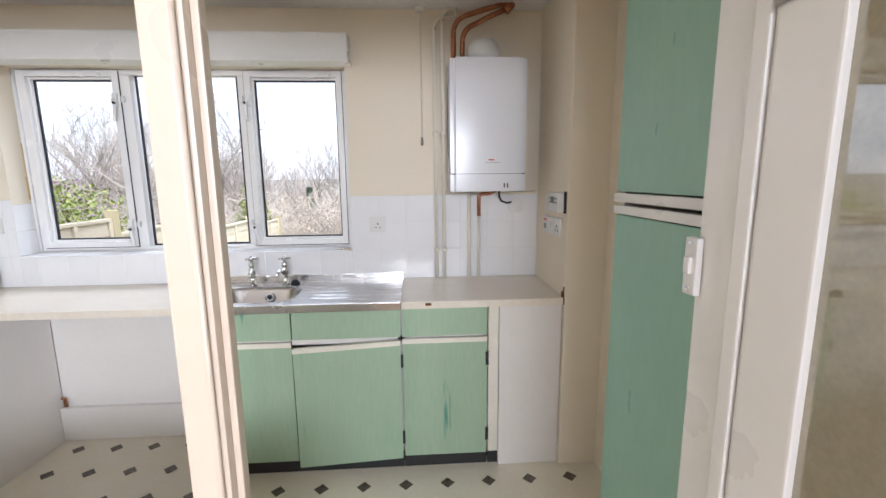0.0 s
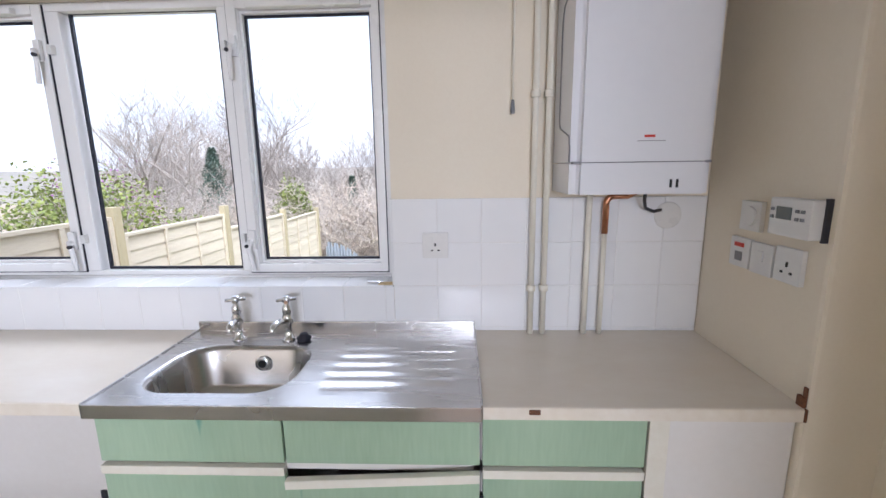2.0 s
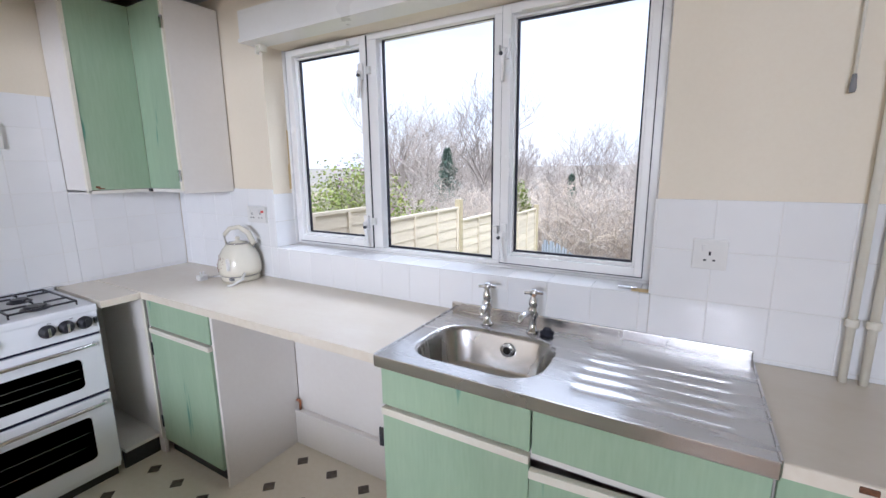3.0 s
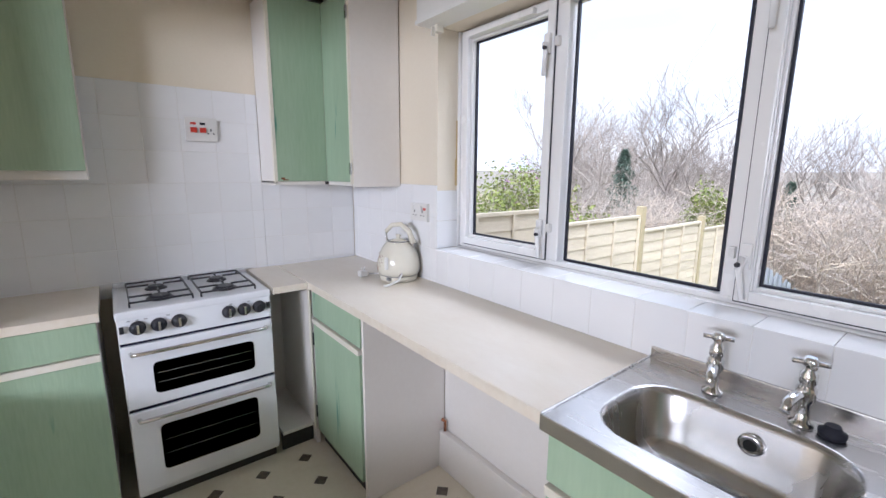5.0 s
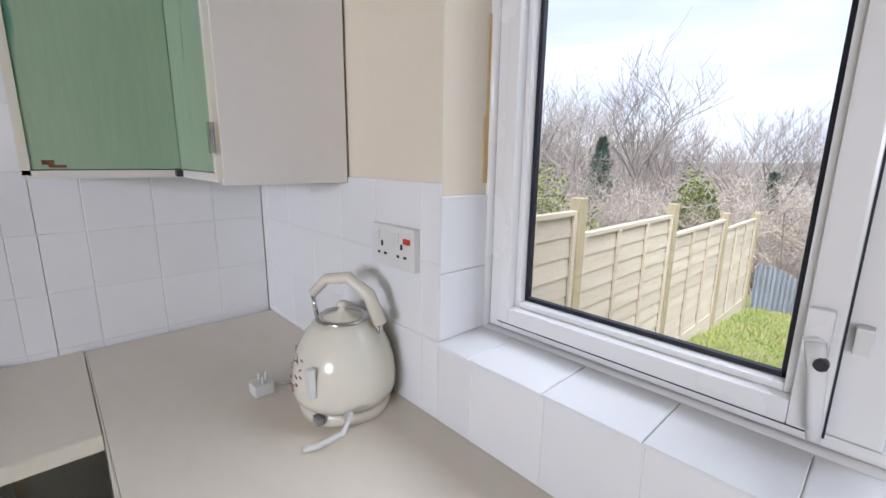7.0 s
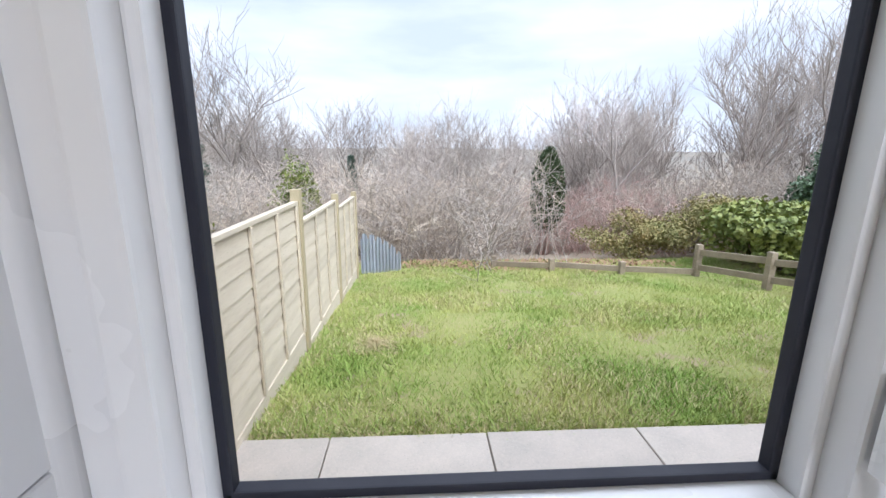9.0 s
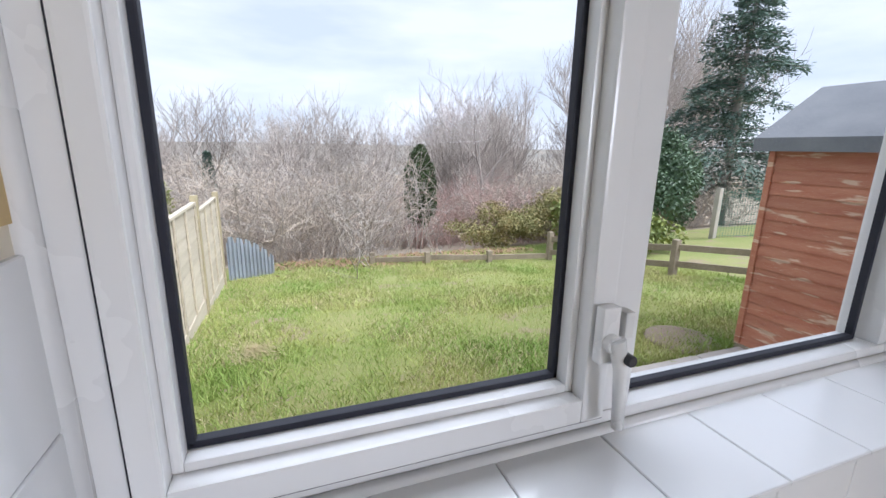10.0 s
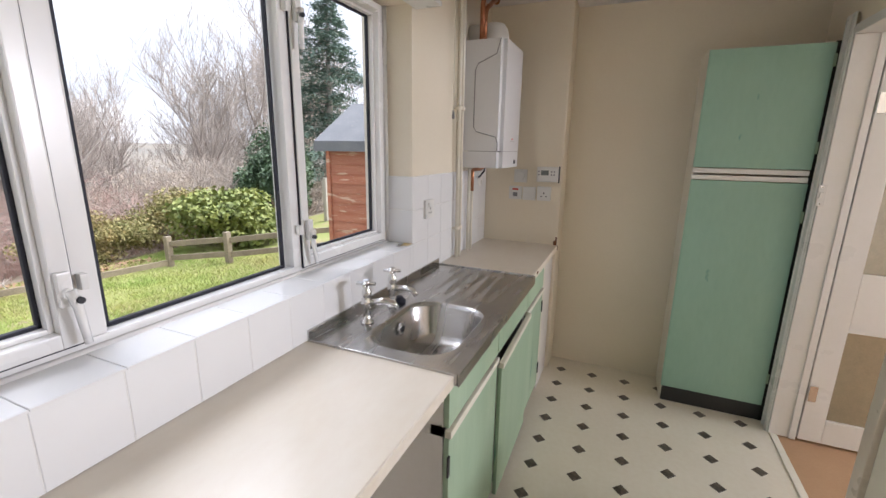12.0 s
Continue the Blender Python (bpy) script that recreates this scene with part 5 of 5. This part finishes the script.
# ---- shed ----
sh = thing("shed", (2.48, 3.9, -0.3), "orange-stained timber shed with grey felt roof", "shed")
HX0, HX1, HY0, HY1, HZ = 1.83, 3.13, 3.35, 4.70, 1.58
part("wall_frame", boxes((HX0 + 0.03, HX1, HY0 + 0.03, HY1 - 0.03, -0.28, HZ - 0.02)), SHED, sh)
nb = 17
for k in range(nb):
    z0, z1 = -0.26 + (HZ + 0.26) * k / nb, -0.26 + (HZ + 0.26) * (k + 1) / nb
    for spec in ((HX0 + 0.004, HX0 + 0.028, HY0, HY1, z0 + 0.004, z1 + 0.004), (HX0 + 0.03, HX1, HY0 + 0.004, HY0 + 0.028, z0 + 0.004, z1 + 0.004)):
        bm = boxes(spec)
        for v in bm.verts:
            if v.co.z < (z0 + z1) / 2:
                if spec[0] < HX0 + 0.01 and v.co.x < HX0 + 0.01:
                    v.co.x -= 0.014
                elif spec[0] > HX0 + 0.02 and v.co.y < HY0 + 0.01:
                    v.co.y -= 0.014
        part("board", bm, SHED, sh)
part("corner_post", boxes((HX0 - 0.02, HX0 + 0.03, HY1 - 0.04, HY1 + 0.01, -0.28, HZ), bevel=0.004), SHED, sh)
part("base_rail", boxes((HX0 - 0.03, HX0 + 0.03, HY0, HY1, -0.30, -0.25), bevel=0.006), RAIL, sh)
bm = bmesh.new()
sec = [(HX0 - 0.10, HZ - 0.02), (2.48, HZ + 0.44), (HX1 + 0.10, HZ - 0.02), (HX1 + 0.10, HZ + 0.03), (2.48, HZ + 0.50), (HX0 - 0.10, HZ + 0.04)]
r0 = [bm.verts.new((x, HY0 - 0.1, z)) for x, z in sec]
r1 = [bm.verts.new((x, HY1 + 0.1, z)) for x, z in sec]
for k in range(6):
    bm.faces.new((r0[k], r0[(k + 1) % 6], r1[(k + 1) % 6], r1[k]))
bm.faces.new((r0[0], r0[1], r0[4], r0[5])), bm.faces.new((r0[1], r0[2], r0[3], r0[4]))
bm.faces.new((r1[0], r1[1], r1[4], r1[5])), bm.faces.new((r1[1], r1[2], r1[3], r1[4]))
part("roof", bm, FELT, sh, "grey mineral felt roof")
part("fascia", boxes((HX0 - 0.105, HX0 - 0.085, HY0 - 0.1, HY1 + 0.1, HZ - 0.07, HZ + 0.03)), FELT, sh)

# netting fence beyond the rails
nf = thing("netting_fence", (8.0, 9.7, -0.5), "wire netting fence with concrete post", "fence")
part("concrete_post", boxes((7.95, 8.07, 9.65, 9.77, -1.0, 0.65), bevel=0.01), SLAB, nf)
bm = bmesh.new()
for i in range(26):
    z = -0.55 + i * 0.045
    tube(bm, [(8.05, 9.7, z), (12.0, 8.2, z + 0.1)], 0.004, 3, caps=False)
for i in range(60):
    u = i / 60
    tube(bm, [(8.05 + 3.95 * u, 9.7 - 1.5 * u, -0.6), (8.05 + 3.95 * u, 9.7 - 1.5 * u, 0.65)], 0.004, 3, caps=False)
part("netting", bm, GREENWIRE, nf, "green wire netting")


# ---- trees and bushes ----
def tree_mesh(name, seed, height, levels, mat, spread=0.5, trunk=0.012, kids=(5, 6, 5, 5), twig=0.006, bend=0.13):
    """A bare tree: tapered trunk, limbs and many thin twigs."""
    r = random.Random(seed)
    bm = bmesh.new()

    def grow(p, d, length, rad, level):
        n = 4 if level < 2 else 3
        pts, q, v = [p], p.copy(), d.copy()
        for i in range(n):
            v = (v + Vector((r.gauss(0, bend), r.gauss(0, bend), r.gauss(0.05, bend * 0.6)))).normalized()
            q = q + v * length / n
            pts.append(q.copy())
        tube(bm, pts, rad, 6 if level == 0 else (4 if level < 2 else 3), max(rad * 0.45, twig * 0.5), caps=False)
        if level >= levels:
            return
        for k in range(kids[level]):
            t = r.uniform(0.25 if level == 0 else 0.2, 1.0)
            i = min(int(t * n), n - 1)
            base = pts[i].lerp(pts[i + 1], t * n - i)
            side = Vector((r.gauss(0, 1), r.gauss(0, 1), r.uniform(0.0, 0.9)))
            nd = (v * (1 - spread) + side.normalized() * spread + Vector((0, 0, 0.18))).normalized()
            grow(base, nd, length * r.uniform(0.46, 0.74), max(rad * r.uniform(0.35, 0.55), twig), level + 1)

    grow(Vector((0, 0, -0.3)), Vector((0, 0, 1)), height * 0.56, height * trunk, 0)
    return finish(bm, name, mat)


def shrub_mesh(name, seed, height, stems, mat, twig=0.008):
    """A thicket of arching stems with side shoots."""
    r = random.Random(seed)
    bm = bmesh.new()
    for s in range(stems):
        p = Vector((r.gauss(0, height * 0.42), r.gauss(0, height * 0.42), -0.2))
        v = Vector((r.gauss(0, 0.35), r.gauss(0, 0.35), 1)).normalized()
        pts = [p]
        for i in range(4):
            v = (v + Vector((r.gauss(0, 0.22), r.gauss(0, 0.22), -0.04))).normalized()
            pts.append(pts[-1] + v * height * r.uniform(0.18, 0.30))
        tube(bm, pts, twig * 1.3, 3, twig * 0.5, caps=False)
        for k in range(6):
            i = r.randrange(1, 4)
            b = pts[i].lerp(pts[i + 1], r.random())
            d = Vector((r.gauss(0, 1), r.gauss(0, 1), r.uniform(0, 1.2))).normalized() * height * r.uniform(0.12, 0.32)
            mid = b + d * 0.5 + Vector((r.gauss(0, 0.05), r.gauss(0, 0.05), 0.02))
            tube(bm, [b, mid, b + d], twig * 0.8, 3, twig * 0.3, caps=False)
            for _ in range(2):
                e = mid + Vector((r.gauss(0, 0.18), r.gauss(0, 0.18), r.gauss(0.08, 0.12))) * height * 0.45
                tube(bm, [mid, e], twig * 0.6, 3, twig * 0.3, caps=False)
    return finish(bm, name, mat)


def leaf_crown(name, seed, count, rx, ry, rz, size, mat, lumps=14, shape="bush"):
    """A crown of many small leaves gathered in clumps, uneven in outline."""
    r = random.Random(seed)
    cl = []
    for i in range(lumps):
        a, u = r.uniform(0, 6.283), r.uniform(-0.2, 1) if shape == "bush" else r.uniform(-1, 1)
        s = (math.sqrt(max(0, 1 - u * u)) * r.uniform(0.45, 0.95)) if shape == "bush" else (1 - abs(u) ** 3.2) ** 0.5 * (0.92 - 0.10 * u) * math.sqrt(r.uniform(0.15, 1))
        cl.append((Vector((rx * s * math.cos(a), ry * s * math.sin(a), rz * u * 0.85)), r.uniform(0.28, 0.5) if shape == "bush" else r.uniform(0.16, 0.26)))
    verts, faces = [], []
    for i in range(count):
        c, cr = r.choice(cl)
        d = Vector((r.gauss(0, 1), r.gauss(0, 1), r.gauss(0, 1))).normalized() * (r.random() ** 0.4) * cr
        p = c + Vector((d.x * rx, d.y * ry, d.z * rz))
        n = (d + Vector((r.gauss(0, 0.5), r.gauss(0, 0.5), 0.5 + r.gauss(0, 0.4)))).normalized()
        u = n.cross(Vector((r.gauss(0, 1), r.gauss(0, 1), r.gauss(0, 1)))).normalized()
        v = n.cross(u)
        L, w = size * r.uniform(0.6, 1.2), size * r.uniform(0.22, 0.4)
        k = len(verts)
        verts += [tuple(K * (p - u * L * 0.5)), tuple(K * (p + v * w)), tuple(K * (p + u * L * 0.5 - n * L * 0.15)), tuple(K * (p - v * w))]
        faces += [(k, k + 1, k + 2), (k, k + 2, k + 3)]
    me = bpy.data.meshes.new(name)
    me.from_pydata(verts, [], faces)
    me.materials.append(mat)
    return me


def put(name, me, x, y, z, s, turn, label, category, group="", sz=None):
    """A thing at (x, y, z) with one crown or branch mesh as its part."""
    t = new(name)
    t.matrix_basis = Matrix.LocRotScale(Vector((x, y, z)) * K, Euler((0, 0, turn)), Vector((s, s, sz or s)))
    tagged(t, label, category, group)
    t["base"] = (0, 0, 0)
    ob = new("branches", me)
    ob.parent = t
    return t


rng = random.Random(23)
bare = [tree_mesh("bare_tree_mesh", 100 + i, 9.0, 4, BARK, spread=sp, kids=kd, twig=0.0095) for i, (sp, kd) in enumerate(
    ((0.56, (9, 6, 5, 3)), (0.50, (10, 6, 5, 3)), (0.62, (9, 6, 5, 3)), (0.48, (10, 6, 5, 3))))]
LOW = [shrub_mesh("brush_mesh", 200 + i, 2.4, 70, mt) for i, mt in enumerate((PALETWIG, BARK, REDTWIG))]


def stand(x, y, h, i=None):
    me = bare[rng.randrange(4) if i is None else i]
    put("bare_tree", me, x, y, ground_z(x, y) - 0.1, h / 9.0, rng.uniform(0, 6.3), "bare leafless tree in the woodland", "tree", "woodland trees")


for i in range(54):
    y = rng.uniform(19, 46)
    x = -2 + (y - 2.4) * rng.uniform(-0.75, 1.25)
    az = (x + 2.06) / (y - 2.37)
    if az > 0.55 and i % 2:
        continue
    far = math.hypot(x + 2, y - 2.4)
    up = 0.100 + 0.18 * min(max((az - 0.35) / 0.55, 0), 1) + rng.uniform(-0.025, 0.02)
    stand(x, y, (1.4 + far * up) - ground_z(x, y))
# the lone spreading trees on the left, and some behind the bushes
stand(-10.5, 24.0, 11.0, 2)
stand(-14.5, 20.0, 9.0, 0)
stand(-11.3, 18.5, 7.6, 2)
stand(10.5, 24.0, 9.5, 1)
stand(15.0, 23.0, 10.5, 0)
for i in range(150):
    y = rng.uniform(13.2, 30)
    x = -2 + (y - 2.4) * rng.uniform(-0.70, 1.15)
    az = (x + 2.06) / (y - 2.37)
    if abs(az - 0.30) < 0.19 and y < 17.5:
        continue
    k = 2 if 0.30 < az < 0.62 and rng.random() < 0.7 else (0 if rng.random() < 0.42 else 1)
    s = rng.uniform(0.8, 1.35) * (1.0 + 0.02 * (y - 13))
    put("thicket", LOW[k], x, y, ground_z(x, y), s, rng.uniform(0, 6.3), "tangled bare undergrowth at the wood's edge", "shrub", "woodland undergrowth")

# clipped cypress
cy = thing("cypress_tree", (2.33, 16.4, ground_z(2.33, 16.4)), "slim dark green cypress with a bare lower trunk", "tree")
me = leaf_crown("crown", 31, 36000, 0.56, 0.56, 1.40, 0.09, CYPRESS, 260, "column")
ob = new("crown", me)
ob.parent, ob.location = cy, Vector((0, 0, 0.12 - ground_z(2.33, 16.4))) * K
bm = bmesh.new()
for i in range(9):
    a = i * 0.7
    tube(bm, [(2.33 + 0.10 * math.cos(a), 16.4 + 0.1 * math.sin(a), -2.2), (2.33 + 0.16 * math.cos(a), 16.4 + 0.16 * math.sin(a), -1.4), (2.33 + 0.32 * math.cos(a), 16.4 + 0.32 * math.sin(a), -0.6)], 0.05, 6, 0.02)
part("trunk", bm, REDTWIG, cy)

# tall conifer behind the shed
tx, ty = 13.4, 13.6
tg = ground_z(tx, ty)
co = thing("conifer_tree", (tx, ty, tg), "tall blue-green conifer with layered branches", "tree")
bm = bmesh.new()
tube(bm, [(tx, ty, tg - 0.2), (tx, ty, 3.5), (tx + 0.1, ty, 7.6)], 0.22, 8, 0.03)
r = random.Random(77)
verts, faces = [], []
for i in range(120):
    u = i / 120
    z = tg + 1.2 + (7.5 - tg - 1.2) * u
    L = (2.9 * (1 - u) ** 0.8 + 0.25) * r.uniform(0.65, 1.15)
    a = r.uniform(0, 6.283)
    p0 = Vector((tx, ty, z))
    ends = [p0 + Vector((math.cos(a) * L * t, math.sin(a) * L * t, 0.22 * L * t - 0.40 * L * t * t)) for t in (0, 0.5, 1.0)]
    tube(bm, ends, 0.03, 4, 0.01, caps=False)
    for k in range(int(60 + 110 * L)):
        t = r.uniform(0.12, 1.0)
        q = ends[0].lerp(ends[1], t * 2) if t < 0.5 else ends[1].lerp(ends[2], t * 2 - 1)
        w = 0.30 * L * (1 - t) + 0.12
        q = q + Vector((r.gauss(0, w * 0.6), r.gauss(0, w * 0.6), r.gauss(-0.03, 0.07)))
        d = Vector((math.cos(a) + r.gauss(0, 0.6), math.sin(a) + r.gauss(0, 0.6), r.gauss(-0.15, 0.3))).normalized()
        s = d.cross(Vector((r.gauss(0, 0.4), r.gauss(0, 0.4), 1))).normalized()
        l, ww = r.uniform(0.10, 0.24), r.uniform(0.02, 0.045)
        j = len(verts)
        o = Vector((tx, ty, tg))
        verts += [tuple(K * (q - o)), tuple(K * (q + d * l * 0.5 + s * ww - o)), tuple(K * (q + d * l - o)), tuple(K * (q + d * l * 0.5 - s * ww - o))]
        faces.append((j, j + 1, j + 2, j + 3))
part("trunk", bm, BARK, co)
me = bpy.data.meshes.new("needles")
me.from_pydata(verts, [], faces)
me.materials.append(CONIFER)
ob = new("needles", me)
ob.parent = co


def bush(x, y, top, w, mat, seed, label, size=0.10, count=9000, depth=None):
    g = ground_z(x, y)
    b = thing("bush", (x, y, g), label, "bush")
    me = leaf_crown("leaves", seed, count, w, depth or w, (top - g) * 0.62, size, mat, 26)
    ob = new("leaves", me)
    ob.parent, ob.location = b, Vector((0, 0, (top - g) * 0.40)) * K
    bm = bmesh.new()
    rr = random.Random(seed)
    for i in range(14):
        a = rr.uniform(0, 6.3)
        tube(bm, [(x + 0.15 * math.cos(a), y + 0.15 * math.sin(a), g - 0.1), (x + w * 0.4 * math.cos(a), y + w * 0.4 * math.sin(a), g + (top - g) * 0.55)], 0.025, 5, 0.008)
    part("stems", bm, REDTWIG, b)
    return b


bush(4.9, 10.0, 0.42, 1.35, LAUREL, 41, "yellow-green laurel bush behind the rails", 0.13, 12000)
bush(3.3, 12.4, -0.05, 1.15, BROWNLEAF, 42, "bronze-green rounded bush below the lawn", 0.07, 11000)
bush(5.4, 12.2, 0.30, 1.5, BROWNLEAF, 43, "bronze and green bush at the lawn's edge", 0.08, 11000)
bush(7.9, 11.4, 1.35, 1.15, IVY, 44, "dark glossy evergreen bush", 0.11, 14000)
bush(9.5, 13.0, 1.9, 1.3, IVY, 45, "dark ivy-clad evergreen beyond the netting", 0.11, 12000)
bush(0.4, 19.0, -0.9, 0.55, IVY, 46, "ivy-clad stump in the wood", 0.09, 4000)
bush(-7.0, 8.6, 1.45, 1.5, LAUREL, 47, "spring-green shrub behind the fence", 0.09, 6000)
pb = bush(-7.6, 9.4, 1.75, 1.3, PURPLE, 48, "shrub with purple blossom behind the fence", 0.06, 900)
put("thicket", LOW[1], -7.2, 8.9, -0.7, 1.0, 1.0, "bare shrub behind the fence", "shrub")
bush(-5.1, 13.6, 1.0, 0.6, LAUREL, 49, "spring-green shrub beyond the fence", 0.10, 3000)
for x, y, top, w in ((-9.0, 16.2, 2.1, 1.25), (-4.3, 17.5, 1.0, 0.55)):
    g = ground_z(x, y)
    t = thing("conifer_tree", (x, y, g), "small dark conifer beyond the fence", "tree")
    r = random.Random(int(x * 10))
    verts, faces = [], []
    for i in range(9000):
        u = r.random() ** 1.3
        a = r.uniform(0, 6.283)
        rad = w * (1 - u) ** 0.75 * (0.75 + 0.25 * math.sin(u * 40 + a * 2)) * math.sqrt(r.random())
        q = Vector((rad * math.cos(a), rad * math.sin(a), 0.2 + (top - g) * u))
        d = Vector((math.cos(a) + r.gauss(0, 0.5), math.sin(a) + r.gauss(0, 0.5), r.gauss(0, 0.4))).normalized()
        s = d.cross(Vector((0.1, 0.2, 1))).normalized()
        j = len(verts)
        verts += [tuple(K * q), tuple(K * (q + d * 0.06 + s * 0.025)), tuple(K * (q + d * 0.14)), tuple(K * (q + d * 0.06 - s * 0.025))]
        faces.append((j, j + 1, j + 2, j + 3))
    me = bpy.data.meshes.new("needles")
    me.from_pydata(verts, [], faces)
    me.materials.append(CONIFER)
    ob = new("needles", me)
    ob.parent = t
    bm = bmesh.new()
    tube(bm, [(x, y, g - 0.2), (x, y, top - 0.3)], 0.09, 6, 0.02)
    part("trunk", bm, BARK, t)

# ---- wall tiles, sill tiles and floor inlays, piece by piece ----
TP, TG = 0.1625, 0.0014
tile_meshes = {}


def tile_mesh(w, h):
    key = (round(w, 3), round(h, 3))
    if key not in tile_meshes:
        tile_meshes[key] = piece_mesh("tile", w - TG, h - TG, 0.006, TILE, 0.0015)
    return tile_meshes[key]


def tile_field(parent, place, u0, u1, v0, v1, us, vs, name="tile"):
    """Tiles between the joints us, vs, cut to the field."""
    us = [u0] + [u for u in us if u0 + 0.012 < u < u1 - 0.012] + [u1]
    vs = [v0] + [v for v in vs if v0 + 0.012 < v < v1 - 0.012] + [v1]
    for a, b in zip(us, us[1:]):
        for c, d in zip(vs, vs[1:]):
            m = place((a + b) / 2, (c + d) / 2) @ pose(0, 0, 0, rng.uniform(-0.12, 0.12), rng.uniform(-0.12, 0.12), 0)
            piece(name, tile_mesh(b - a, d - c), parent, m)


joints_x = [-0.392 + TP * k for k in range(-20, 8)]
joints_sill = [-1.552 + 0.1605 * k for k in range(-6, 9)]
joints_z = [1.428 - TP * k for k in range(4, -7, -1)]
solid("grout_bed", boxes((X1 + 0.002, CH - 0.002, W - 0.0045, W - 0.0003, CT + 0.001, 1.426), (LEFT + 0.008, X0 - 0.002, W - 0.0045, W - 0.0003, CT + 0.001, 1.426),
                         (X0 + 0.002, X1 - 0.002, W - 0.0045, W - 0.0003, CT + 0.001, Z0 - 0.001), (LEFT + 0.0003, LEFT + 0.0045, 0.632, AY - 0.002, 0.862, 1.913),
                         (LEFT + 0.0003, LEFT + 0.0045, AY + 0.002, W - 0.008, 0.862, AZ0 - 0.010)), GROUT, "pale grout between the wall tiles", "grout", "structure")
on_north = lambda u, v: pose(u, W - 0.0002, v, 90, 0, 0)
tile_field(wall_north, on_north, X1, CH - 0.001, CT, 1.428, joints_x, joints_z)
tile_field(wall_north, on_north, LEFT + 0.007, X0, CT, 1.428, joints_x, joints_z)
tile_field(wall_north, on_north, X0, X1, CT, Z0 + 0.002, joints_sill, [])
tile_field(wall_north, lambda u, v: pose(u, v, Z0 - 0.0005, 0, 0, 0), X0, X1, W - 0.019, 2.598, joints_sill, [])
tile_field(wall_north, lambda u, v: pose(X0 - 0.0005, u, v, 90, 0, 90), W - 0.006, 2.598, Z0 + 0.006, 1.402, [], [1.248])
tile_field(wall_north, lambda u, v: pose(X1 + 0.0005, u, v, 90, 0, -90), W - 0.006, 2.598, Z0 + 0.006, 1.428, [], [1.269])
on_west = lambda u, v: pose(LEFT - 0.0002, u, v, 90, 0, 90)
joints_y = [W - TP * k for k in range(13, -1, -1)]
tile_field(wall_west, on_west, 0.63, AY, 0.86, 1.915, joints_y, joints_z)
tile_field(wall_west, on_west, AY, W - 0.007, 0.86, AZ0 - 0.008, joints_y, joints_z)
inlay_mesh = piece_mesh("inlay", 0.052, 0.052, 0.0012, INLAY, 0.0006)
for i in range(-14, 5):
    for j in range(-6, 3):
        x, y = -0.085 + 0.2105 * i, 1.832 + 0.2135 * j
        if LEFT + 0.05 < x < EAST - 0.04 and y > BACK + 0.03:
            piece("inlay", inlay_mesh, floor, pose(x, y, 0.0, 0, 0, 45))
